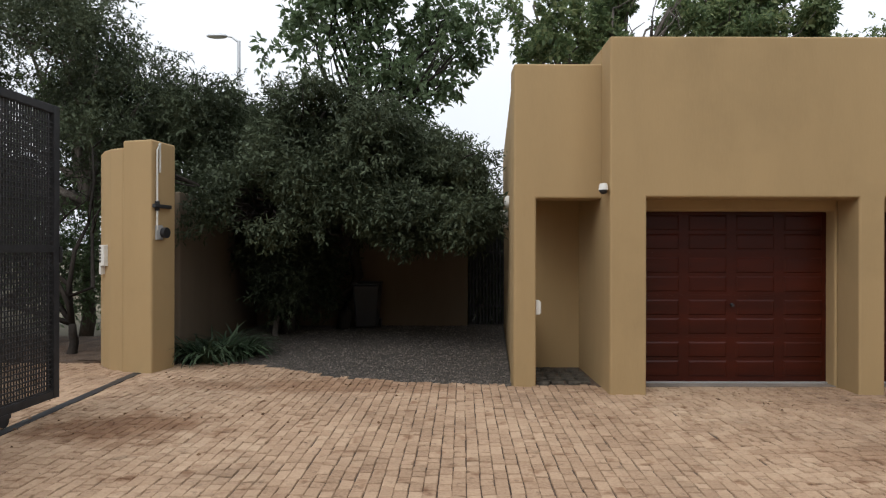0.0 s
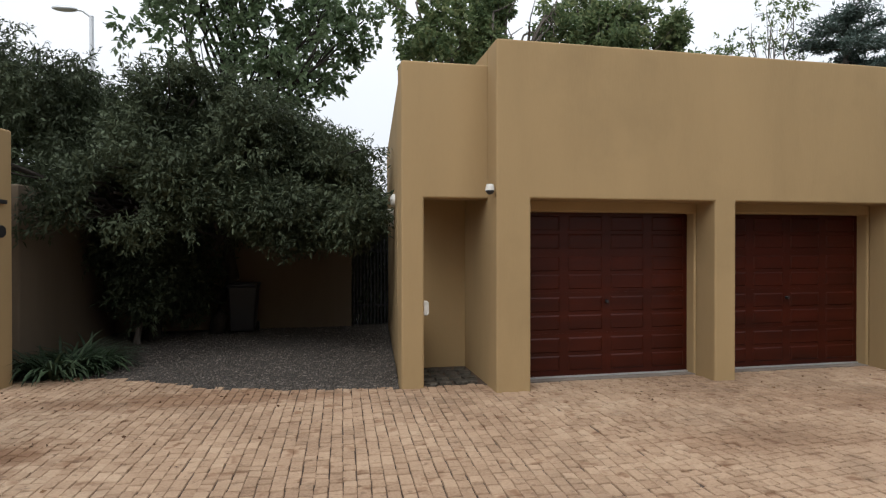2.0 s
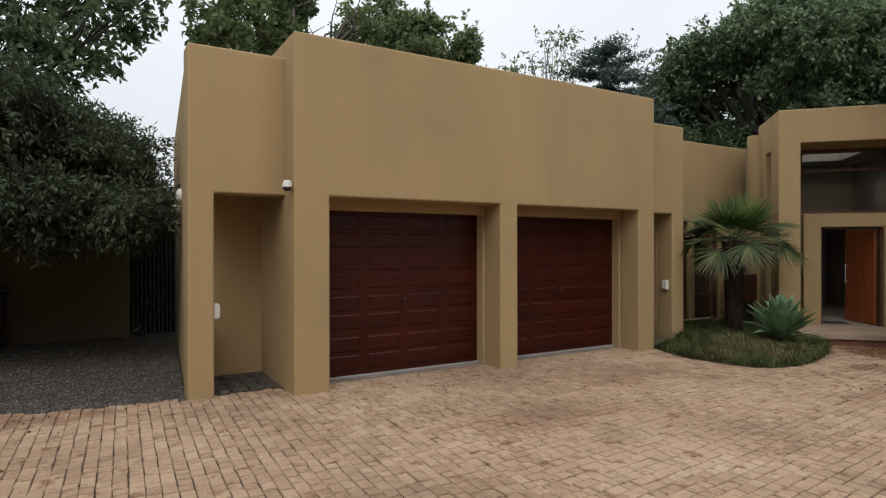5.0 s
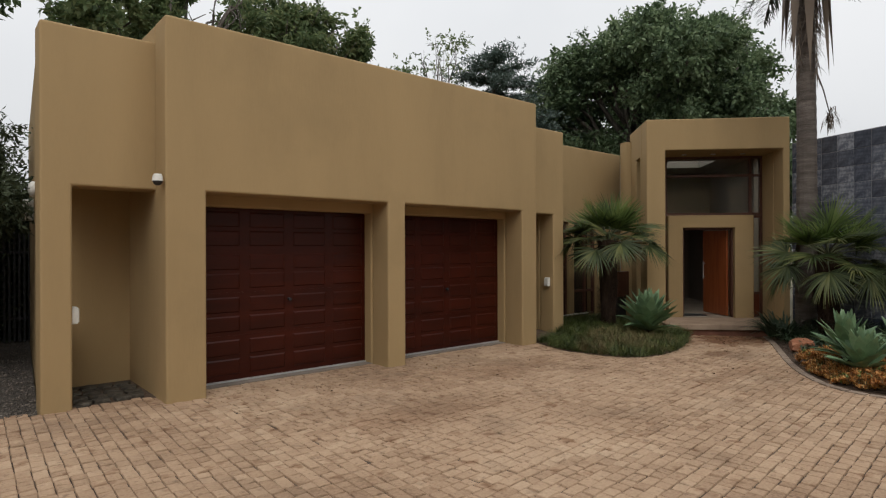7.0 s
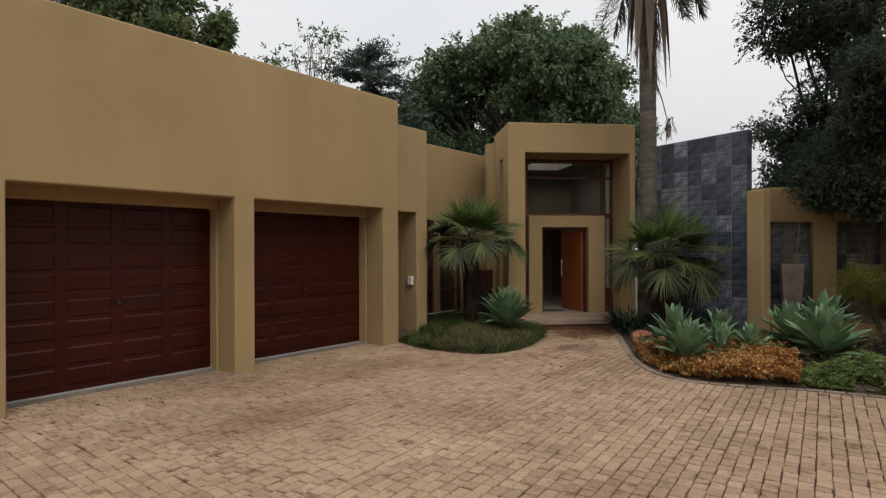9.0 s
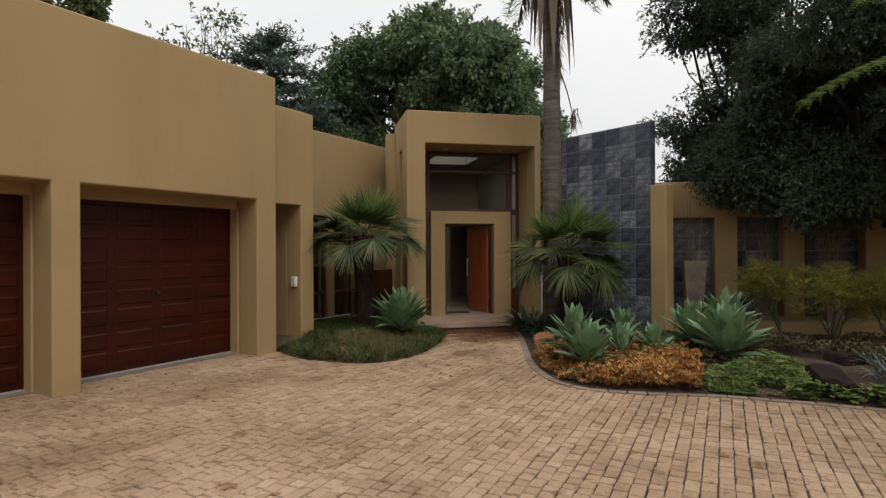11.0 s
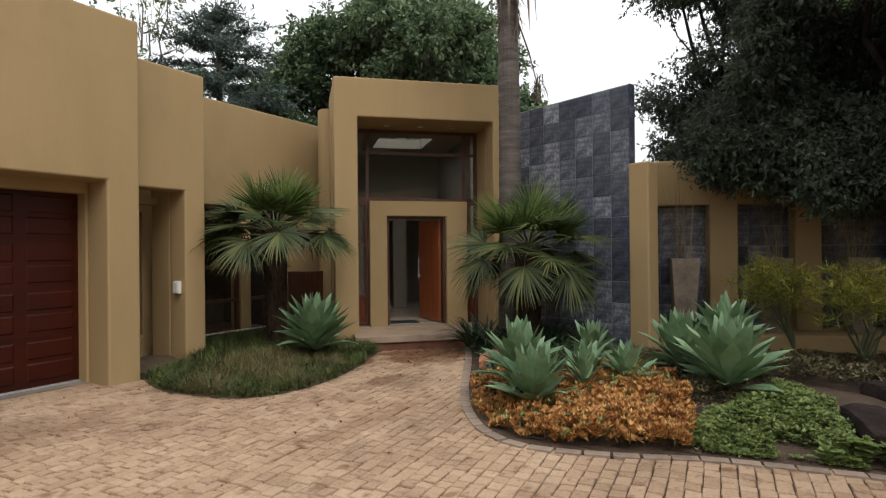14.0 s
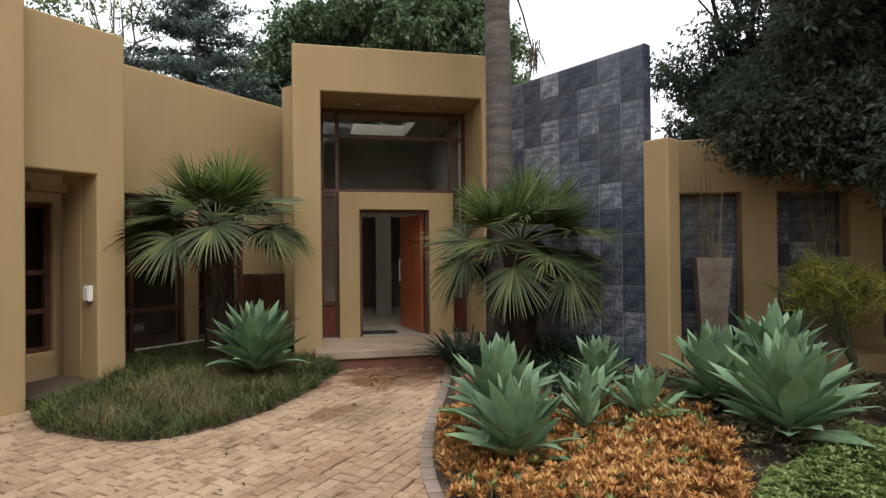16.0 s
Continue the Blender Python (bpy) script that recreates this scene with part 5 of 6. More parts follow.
agave(9.62, 5.3, 0.12, 0.6, "blue-green soft-leaved agave rosette in the mondo grass bed", 1, 52, 0.04)
agave(8.62, 1.84, 0.06, 0.45, "large blue-green agave rosette above orange succulents", 2, 46, 0.03)
agave(8.92, 2.08, 0.08, 0.48, "upright blue-green agave rosette behind a larger one", 3, 38, 0.14)
agave(9.62, 1.68, 0.1, 0.34, "small blue-green agave rosette among orange succulents", 4, 26, 0.05)
agave(9.68, 1.26, 0.1, 0.34, "small blue-green agave rosette among orange succulents", 5, 26, 0.04)
agave(9.2, 1.56, 0.12, 0.28, "small young agave rosette among orange succulents", 6, 18, 0.05)
agave(10.5, 1.85, 0.12, 0.36, "blue-green agave rosette near the slate wall", 7, 24, 0.1)
agave(9.75, 0.36, 0.12, 0.56, "very large blue-green agave rosette in the garden bed", 8, 54, 0.03)
agave(10.35, 0.86, 0.12, 0.5, "blue-green agave rosette grown into a larger one", 9, 42, 0.08)
agave(10.6, 0.45, 0.14, 0.5, "tall blue-green agave rosette at the back of the clump", 10, 40, 0.22)


def scatter(outline, count, rng, hold=None):
    xs, ys = [p[0] for p in outline], [p[1] for p in outline]
    out = []
    while len(out) < count:
        x, y = rng.uniform(min(xs), max(xs)), rng.uniform(min(ys), max(ys))
        if inside(x, y, outline) and (hold is None or hold(x, y)):
            out.append((x, y))
    return np.array(out)


def stuff(name, label, V, F, mat, category):
    return tagged(grown(name, V, F, mat), label, category, kind="stuff")


def rosettes(outline, count, per, size, width, high, seed, rise=0.6, mound=0.0, bed=None, bed_high=0.13, hold=None, segs=2):
    """Tufts of short pointed leaves over an area, some standing higher than others."""
    rng = np.random.default_rng(seed)
    p = scatter(outline, count, rng, hold)
    lump = waves(rng, 6, 2.2)
    p3 = np.concatenate((p, np.zeros((len(p), 1))), axis=1)
    near = np.array([min((x - q[0]) ** 2 + (y - q[1]) ** 2 for q in outline) ** 0.5 for x, y in p])
    z = np.array([bed_height(x, y, bed, bed_high) for x, y in p]) + high * rng.uniform(0.25, 1.0, len(p)) * (0.35 + np.minimum(1, near / 0.25) * 0.65) + mound * lump(p3)
    c = np.stack((p[:, 0], p[:, 1], np.maximum(0.03, z)), axis=1)
    b = np.repeat(c, per, axis=0)
    a = rng.uniform(0, 6.28, len(b))
    e = rng.uniform(0.1, 1.0, len(b)) * rise
    tilt = np.repeat(rng.normal(size=(len(c), 3)) * 0.25, per, axis=0)
    way = np.stack((np.cos(a), np.sin(a), e * 1.6), axis=1) + tilt
    return strips(b, way, size * rng.uniform(0.6, 1.2, len(b)), np.full(len(b), width), rng.uniform(0, 0.7, len(b)), segs, [0.5, 1.0, 0.05] if segs == 2 else None)


ORANGE = [(9.35, 2.82), (8.67, 2.45), (8.18, 2.05), (7.98, 1.7), (7.98, 1.36), (8.12, 0.87), (8.27, 0.5), (8.9, 0.55), (9.6, 0.72), (10.2, 0.95), (10.3, 1.5), (9.9, 2.0)]
V, F = rosettes(ORANGE, 2900, 19, 0.058, 0.013, 0.2, 51, rise=1.1, bed=right_bed, mound=0.05, hold=lambda x, y: noise.noise((x * 3.3, y * 3.3, 7.0)) + rt.uniform(-0.35, 0.35) > -0.3)
stuff("orange_succulent", "low orange succulent ground cover with small rosettes", V, F, orange_mat, "ground cover")
V, F = rosettes(ORANGE, 260, 13, 0.05, 0.013, 0.19, 57, rise=1.1, bed=right_bed, mound=0.04)
stuff("green_succulent", "olive-green succulent shoots among the orange ones", V, F, mat_green, "ground cover")
rngs = np.random.default_rng(52)
p = scatter(ORANGE, 1500, rngs)
b = np.concatenate((p, np.full((len(p), 1), 0.06)), axis=1)
V, F = strips(b, rngs.normal(size=(len(p), 3)) * 0.6 + np.array((0, 0, 1.0)), rngs.uniform(0.08, 0.2, len(p)), np.full(len(p), 0.008), np.full(len(p), 0.3), 2)
stuff("succulent_stems", "brown stems under the orange succulents", V, F, dull_mat, "stems")
GREEN = [(8.3, 0.56), (8.36, 0.2), (8.42, -0.2), (8.46, -0.55), (9.4, -0.48), (10.0, -0.42), (10.4, -0.1), (9.6, 0.2), (9.2, 0.42)]
V, F = rosettes(GREEN, 7500, 7, 0.033, 0.013, 0.15, 53, rise=0.5, bed=right_bed, mound=0.055, hold=lambda x, y: noise.noise((x * 2.6, y * 2.6, 3.0)) + 0.6 * noise.noise((x * 7, y * 7, 1.0)) + rt.uniform(-0.4, 0.4) > -0.12)
stuff("green_groundcover", "bright green leafy ground cover in patches", V, F, mat_green, "ground cover")
DULL = [(10.3, 1.5), (9.7, 0.75), (9.0, 0.5), (9.6, 0.2), (10.5, -0.1), (10.4, -0.8), (9.7, -1.6), (9.0, -3.5), (12.4, -3.5), (12.2, -0.6), (12.0, 0.6), (11.6, 1.6), (10.8, 1.9)]
V, F = rosettes(DULL, 6500, 7, 0.05, 0.018, 0.15, 54, bed=right_bed, mound=0.03, hold=lambda x, y: noise.noise((x * 1.7, y * 1.7, 9.0)) > -0.4)
stuff("dull_groundcover", "sparse reddish-brown ground cover over bare soil", V, F, dull_mat, "ground cover")
FRONT = [(8.45, -0.2), (8.5, -0.9), (8.48, -2.1), (8.35, -3.9), (9.2, -3.9), (9.3, -1.6), (8.9, -0.8)]
V, F = rosettes(FRONT, 1500, 6, 0.055, 0.042, 0.16, 55, rise=0.4, bed=right_bed, hold=lambda x, y: noise.noise((x * 2.4, y * 2.4, 5.0)) > -0.1)
stuff("broad_leaf_groundcover", "round-leaved green ground cover at the bed edge", V, F, mat_green, "ground cover")
SLATE_FOOT = [(9.6, 2.75), (10.4, 3.2), (11.4, 3.75), (12.4, 3.9), (12.0, 2.2), (11.4, 1.7), (10.5, 2.0)]
V, F = rosettes(SLATE_FOOT, 900, 7, 0.10, 0.02, 0.12, 56, bed=right_bed)
stuff("dark_groundcover", "dark low plants at the foot of the slate wall", V, F, strap_mat, "ground cover")


def blades(outline, count, seed, size, width, bed, bed_high, hold=None, droop=(0.8, 2.4)):
    rng = np.random.default_rng(seed)
    p = np.repeat(scatter(outline, count // 14, rng, hold), 14, axis=0) + rng.normal(size=(count // 14 * 14, 2)) * 0.014
    z = np.array([bed_height(x, y, bed, bed_high) for x, y in p])
    b = np.stack((p[:, 0], p[:, 1], z), axis=1)
    a = rng.uniform(0, 6.28, len(b))
    way = np.stack((np.cos(a), np.sin(a), rng.uniform(0.6, 2.2, len(b))), axis=1)
    return strips(b, way, size * rng.uniform(0.55, 1.2, len(b)), np.full(len(b), width), rng.uniform(*droop, len(b)), 3)


MONDO = [(x + 0.02 * (1 if i < 20 else 0), y - 0.01) for i, (x, y) in enumerate(left_edge)] + [(11.1, 5.75), (10.9, 6.15), (11.6, 6.9), (11.6, 7.6), (8.8, 7.6), (8.75, 6.5), (8.0, 6.5)]
V, F = blades(MONDO, 30000, 61, 0.22, 0.0075, left_bed, 0.12)
stuff("mondo_grass", "dark green mondo grass with dry tufts filling the bed", V, F, mondo_mat, "grass")
V, F = blades(MONDO, 9000, 62, 0.235, 0.005, left_bed, 0.12, hold=lambda x, y: ((x - 8.85) / 1.1) ** 2 + ((y - 5.25) / 0.7) ** 2 < 0.75 + 1.4 * noise.noise((x * 3, y * 3, 2.0)))
stuff("dry_grass", "dry straw-coloured grass tufts in the bed", V, F, reed_mat, "grass")


def clump(name, label, x, y, z, count, size, width, mat, seed, droop=(0.8, 1.9), spread=0.15, upright=(0.7, 2.2), category="plant"):
    t = thing(name, label, category, (x, y, z))
    rng = np.random.default_rng(seed)
    a = rng.uniform(0, 6.28, count)
    r = spread * np.sqrt(rng.uniform(0, 1, count))
    b = np.stack((np.cos(a) * r, np.sin(a) * r, np.zeros(count) - 0.02), axis=1)
    a2 = a + rng.normal(size=count) * 0.6
    way = np.stack((np.cos(a2), np.sin(a2), rng.uniform(*upright, count)), axis=1)
    v, f = strips(b, way, size * rng.uniform(0.65, 1.15, count), np.full(count, width), rng.uniform(*droop, count), 5, [0.7, 1, 1, 0.85, 0.55, 0.05], fold=0.3)
    grown("leaves", v, f, mat, t)
    return t


clump("strap_plant", "dark green strap-leaved plant at the pillar foot", -3.72, 8.6, -0.02, 210, 0.72, 0.04, strap_mat, 71, spread=0.32, droop=(1.2, 2.6))
clump("strap_plant", "dark green strap-leaved plant at the pillar foot", -3.45, 8.95, -0.02, 170, 0.68, 0.04, strap_mat, 72, spread=0.3, droop=(1.2, 2.6))
clump("clivia", "dark green arching strap leaves beside the step", 11.5, 3.75, 0.08, 130, 0.62, 0.035, strap_mat, 73, spread=0.25)
clump("clivia", "dark green arching strap leaves beside the step", 11.25, 3.48, 0.06, 70, 0.42, 0.035, strap_mat, 74, spread=0.16)
clump("strap_plant", "grey-green strap-leaved plant by the dark rock", 9.5, -1.35, 0.1, 90, 0.5, 0.022, silver_mat, 75, spread=0.2)


for k, (x, y, q) in enumerate(((11.75, 2.75, 0.6), (11.95, 2.35, 0.55), (11.5, 2.5, 0.5), (12.1, 2.95, 0.6), (11.3, 2.95, 0.45), (12.0, 3.3, 0.5))):
    clump("strap_plant", "dark green strap-leaved plant at the foot of the slate wall", x, y, 0.09, 80, q, 0.032, strap_mat, 170 + k, spread=0.2)


# spiky yellow-green shrubs
def pencil_shrub(x, y, z, wide, high, seed, label):
    t = thing("pencil_shrub", label, "shrub", (x, y, z))
    rng = np.random.default_rng(seed)
    tips = []
    for k in range(7):
        a = rng.uniform(0, 6.28)
        e = Vector((math.cos(a) * wide * rng.uniform(0.3, 0.7), math.sin(a) * wide * rng.uniform(0.3, 0.7), high * rng.uniform(0.5, 0.75)))
        bm = bmesh.new()
        limb(bm, (0, 0, -0.05), e, 0.018, 0.008, 0.03, rng, 6, 4)
        part("stem", bm, stalk_green, t)
        tips.append(e)
    parts_ = []
    for e in tips:
        n = 48
        o = np.array(e) + np.array((0, 0, 0.12 * high)) + rng.normal(size=(n, 3)) * np.array((wide * 0.28, wide * 0.28, high * 0.13))
        b = np.repeat(o, 9, axis=0)
        way = unit(rng.normal(size=(len(b), 3)) * np.array((1, 1, 0.7)) + np.array((0, 0, 0.55)))
        for turn in (0, 1):
            sd = unit(np.cross(way, unit(rng.normal(size=way.shape))))
            parts_.append(strips(b, way, rng.uniform(0.07, 0.16, len(b)), np.full(len(b), 0.0058), rng.uniform(-0.8, 0.2, len(b)), 2, [1, 1, 0.5], side=sd))
    V, F = joined(parts_)
    grown("foliage", V, F, pencil_mat, t)
    return t


pencil_shrub(12.1, -0.18, 0.3, 0.62, 0.95, 81, "yellow-green pencil-stemmed shrub in front of the wall")
pencil_shrub(11.75, -0.85, 0.2, 0.6, 1.0, 82, "yellow-tipped pencil-stemmed shrub in front of the wall")
pencil_shrub(11.9, -1.6, 0.2, 0.6, 0.95, 83, "yellow-green pencil-stemmed shrub by the garden wall")


# tall tapered pots with reeds
def tall_pot(s, label, seed):
    base = NICHE @ Vector((s, 0.06, 0.342))
    t = thing("tall_pot", label, "pot", base, math.degrees(math.atan2(ND.y, ND.x)), group="tall pots on the ledge")
    bm = bmesh.new()
    levels = ((0.115, 0.0), (0.12, 0.02), (0.185, 0.97), (0.19, 1.0), (0.165, 1.0), (0.15, 0.93))
    loops = []
    for h, z in levels:
        loops.append([bm.verts.new((sx * h, sy * h, z)) for sx, sy in ((-1, -1), (1, -1), (1, 1), (-1, 1))])
    for q, w in zip(loops, loops[1:]):
        for k in range(4):
            bm.faces.new((q[k], q[(k + 1) % 4], w[(k + 1) % 4], w[k]))
    bm.faces.new(loops[0][::-1])
    bm.faces.new(loops[-1])
    bmesh.ops.recalc_face_normals(bm, faces=bm.faces)
    part("pot", bm, pot_mat, t, bevel=0.008)
    rng = np.random.default_rng(seed)
    n = 26
    b = np.stack((rng.uniform(-0.1, 0.1, n), rng.uniform(-0.1, 0.1, n), np.full(n, 0.92)), axis=1)
    way = np.stack((rng.normal(size=n) * 0.22, rng.normal(size=n) * 0.16, np.ones(n)), axis=1)
    V, F = strips(b, way, rng.uniform(0.7, 1.25, n), np.full(n, 0.01), rng.uniform(0, 0.25, n), 4, [1, 0.9, 0.8, 0.6, 0.2])
    grown("reeds", V, F, reed_mat, t, "thin dry green reeds")


for k, s in enumerate((0.41, 1.55, 2.56, 3.9)):
    tall_pot(s, "tall tapered weathered concrete pot with thin reeds", 90 + k)


# rocks
def rock(name, label, x, y, z, sx, sy, sz, turn, mat, seed):
    bm = bmesh.new()
    bmesh.ops.create_icosphere(bm, subdivisions=3, radius=1)
    r = random.Random(seed)
    off = Vector((r.uniform(0, 9), r.uniform(0, 9), r.uniform(0, 9)))
    for v in bm.verts:
        d = v.co.normalized()
        k = 1 + 0.35 * noise.noise(d * 1.3 + off) + 0.1 * noise.noise(d * 4 + off)
        q = Vector([max(-0.72, min(0.72, c)) for c in d * k])
        v.co = Vector((q.x * sx, q.y * sy, q.z * sz)) * 1.3
    ob = part(name, bm, mat)
    ob.matrix_basis = pose(x, y, z, 0, 0, turn)
    return tagged(ob, label, "rock")


rock("dark_rock", "long dark slab-like rock lying in the ground cover", 9.08, -0.68, 0.16, 0.48, 0.16, 0.075, 9, rock_dark, 1)
rock("red_rock", "reddish stone at the edge of the bed", 10.45, 3.1, 0.1, 0.32, 0.17, 0.09, 25, rock_red, 2)
rock("dark_rock", "small dark rock among the low plants", 10.3, -0.9, 0.14, 0.2, 0.16, 0.12, 40, rock_dark, 3)
# ---- gate, pillar and fittings ----
pillar = thing("gate_pillar", "tall ochre plastered gate pillar with a curved wing wall", "pillar", (0, 0, 0))
pil = prism([(-4.09, 7.57), (-4.0, 8.08), (-4.45, 8.25), (-4.56, 7.7)], -0.1, 3.19)
part("pillar", pil, plaster, pillar, bevel=0.03, segments=3)
arc = [(-4.555, 7.72), (-4.8, 7.84), (-5.02, 8.05), (-5.2, 8.3), (-5.28, 8.5)]
wing = prism(arc + [(-5.1, 8.6), (-4.46, 8.3)], -0.1, 3.1)
part("wing_wall", wing, plaster, pillar, bevel=0.025, segments=3)
PF = Matrix.Translation((-4.045, 7.83, 0)) @ Matrix.Rotation(math.atan2(0.51, 0.09), 4, "Z")
conduit = thing("conduit", "grey pipe running up the gate pillar", "conduit")
part("pipe", rod([PF @ Vector((-0.18, -0.02, 1.95)), PF @ Vector((-0.18, -0.02, 3.05)), PF @ Vector((-0.12, -0.02, 3.16)), PF @ Vector((-0.12, -0.02, 2.75))], 0.014, sides=8), white_plastic, conduit)
part("bracket", box(-0.26, 0.1, -0.05, 0.0, 2.26, 2.31, PF), steel_dark, conduit, bevel=0.006)
part("clip", box(-0.2, -0.16, -0.045, 0.0, 2.22, 2.35, PF), steel_dark, conduit)
beam_sensor = thing("gate_sensor", "small black and grey gate sensor on the pillar", "sensor")
part("backplate", box(-0.2, -0.06, -0.03, 0.0, 1.82, 2.02, PF), grey_plastic, beam_sensor, bevel=0.006)
lens = bmesh.new()
tube(lens, [PF @ Vector((-0.06, -0.09, 1.92)), PF @ Vector((-0.06, -0.02, 1.92))], 0.075, sides=18)
part("lens", lens, black_plastic, beam_sensor)
IC = Matrix.Translation((-4.96, 7.985, 0)) @ Matrix.Rotation(math.atan2(-0.21, 0.22), 4, "Z")
intercom = thing("intercom", "pale intercom panel with dark button rows", "intercom")
part("body", box(-0.1, 0.1, -0.05, 0.01, 1.45, 1.75, IC), white_plastic, intercom, bevel=0.008)
for k in range(5):
    part("button_row", box(-0.085, -0.02, -0.056, -0.05, 1.50 + k * 0.048, 1.53 + k * 0.048, IC), black_plastic, intercom)
part("hood", box(-0.1, -0.03, -0.05, 0.01, 1.33, 1.448, IC), white_plastic, intercom)

gate = thing("sliding_gate", "black steel sliding gate with close vertical lattice, standing open", "gate", (-4.265, 5.86, 0), -2.0)
# the gate's own y runs back along the track, x is its thickness
GLEN, GTOP = 4.2, 3.21
for y in (-0.085, -GLEN):
    part("stile", box(-0.035, 0.035, y, y + 0.085, 0.12, GTOP), steel_dark, gate, bevel=0.004)
for z in (0.12, GTOP - 0.085):
    part("rail", box(-0.028, 0.028, -GLEN + 0.085, -0.085, z, z + 0.085), steel_dark, gate, bevel=0.004)
part("rail", box(-0.025, 0.025, -GLEN + 0.085, -0.085, 1.66, 1.73), steel_dark, gate)
slat = box(-0.004, 0.004, -0.011, 0.011, 0.19, GTOP - 0.07)
slat_mesh = bpy.data.meshes.new("slat")
slat.to_mesh(slat_mesh)
slat.free()
slat_mesh.materials.append(steel_dark)
for k in range(int((GLEN - 0.14) / 0.038)):
    ob = new("slat", slat_mesh)
    ob.parent = gate
    ob.matrix_basis = pose(-0.012, -0.09 - k * 0.038, 0)
bar = box(-0.004, 0.004, -GLEN + 0.06, -0.06, -0.008, 0.008)
bar_mesh = bpy.data.meshes.new("bar")
bar.to_mesh(bar_mesh)
bar.free()
bar_mesh.materials.append(steel_dark)
for k in range(int((GTOP - 0.3) / 0.052)):
    ob = new("bar", bar_mesh)
    ob.parent = gate
    ob.matrix_basis = pose(0.012, 0, 0.22 + k * 0.052)
part("edge_strip", box(-0.012, 0.012, 0.0, 0.02, 1.75, GTOP - 0.1), white_plastic, gate, "white closing strip")
part("latch", box(-0.05, 0.05, -0.01, 0.03, 1.55, 1.72), black_plastic, gate, bevel=0.006)
for y in (-0.75, -3.4):
    w = bmesh.new()
    tube(w, [(-0.03, y, 0.07), (0.03, y, 0.07)], 0.06, sides=18)
    part("wheel", w, steel_dark, gate)
    part("wheel_box", box(-0.04, 0.04, y - 0.07, y + 0.07, 0.085, 0.13), steel_dark, gate)
track = part("gate_track", prism([(-4.36, 7.62), (-4.25, 7.6), (-3.98, 0.2), (-4.09, 0.2)], -0.02, 0.006), steel_dark)
tagged(track, "rusty dark steel gate track set in the paving", "track", kind="structure")


def socket_box(x, y, z, label):
    t = thing("wall_box", label, "electrical box", (x, y, z))
    part("box", box(-0.055, 0.0, -0.05, 0.05, -0.085, 0.085), white_plastic, t, bevel=0.01)
    part("lid", box(-0.068, -0.056, -0.042, 0.042, -0.07, 0.07), white_plastic, t, bevel=0.006)


t1 = thing("wall_box", "small off-white weatherproof box on the porch wall", "electrical box", (1.021, 6.97, 0.97))
part("box", box(0.0, 0.06, -0.05, 0.05, -0.09, 0.09), white_plastic, t1, bevel=0.012)
part("lid", box(0.0605, 0.072, -0.042, 0.042, -0.075, 0.075), white_plastic, t1, bevel=0.008)
socket_box(8.729, 6.85, 1.03, "small off-white weatherproof box on the pier")

cctv = thing("security_camera", "small white dome security camera on the garage corner", "security camera", (1.79, 6.62, 2.42))
dome = bmesh.new()
bmesh.ops.create_uvsphere(dome, u_segments=18, v_segments=10, radius=0.05)
bmesh.ops.translate(dome, verts=dome.verts, vec=(-0.04, -0.13, -0.02))
part("dome", dome, black_plastic, cctv, smooth=True)
part("housing", rod([(-0.04, -0.13, -0.02), (-0.04, -0.13, 0.03), (-0.04, -0.13, 0.055)], 0.057, 0.04, 18), white_plastic, cctv)
part("bracket", rod([(-0.04, -0.11, 0.02), (0.03, 0.0, 0.0)], 0.018, 0.018, 8), white_plastic, cctv)
# lamp and box on the wing's side wall
side_box = thing("meter_box", "pale grey box mounted on the side wall", "electrical box", (0.9, 9.4, 2.2))
part("box", box(-0.08, 0.05, -0.08, 0.08, -0.14, 0.14), white_plastic, side_box, bevel=0.015)
flood = thing("wall_lamp", "round white lamp on the side wall", "lamp", (0.9, 8.9, 2.45))
bl = bmesh.new()
bmesh.ops.create_uvsphere(bl, u_segments=18, v_segments=10, radius=0.1)
bmesh.ops.scale(bl, vec=(0.6, 1, 1), verts=bl.verts)
part("globe", bl, white_plastic, flood, smooth=True)

# porch floor stones
porch_bed = part("porch_bed", box(1.021, 1.829, 6.87, 8.049, -0.1, -0.004), soil_mat)
tagged(porch_bed, "dark soil under the cobbles of the porch slot", "soil", kind="structure")
for k in range(16):
    r = random.Random(k + 300)
    rock("cobble", "dark damp cobble on the porch slot floor", 1.14 + (k % 4) * 0.18 + r.uniform(-0.02, 0.02), 7.02 + (k // 4) * 0.25 + r.uniform(-0.03, 0.03), 0.006, 0.085, 0.1, 0.03, r.uniform(-20, 20), cobble_mat, 300 + k)

# palisade fence beside the yard wall
fence = thing("palisade_fence", "dark steel palisade fence at the back of the yard", "fence", (0.47, 12.85, 0))
pale = bmesh.new()
cuboid(pale, -0.02, 0.02, -0.01, 0.01, 0.0, 1.95)
tip = [v for v in pale.verts if v.co.z > 1]
bmesh.ops.pointmerge(pale, verts=tip[:2], merge_co=(0, 0, 2.02))
pale_mesh = bpy.data.meshes.new("pale")
pale.to_mesh(pale_mesh)
pale.free()
pale_mesh.materials.append(steel_dark)
for k in range(11):
    ob = new("pale", pale_mesh)
    ob.parent = fence
    ob.matrix_basis = pose(0.03 + k * 0.075, 0, 0)
for z in (0.4, 1.6):
    part("rail", box(0.0, 0.85, 0.012, 0.035, z, z + 0.04), steel_dark, fence)
bin_ob = thing("yard_bin", "black wheeled bin against the yard wall", "bin", (-1.75, 12.3, -0.02))
body = bmesh.new()
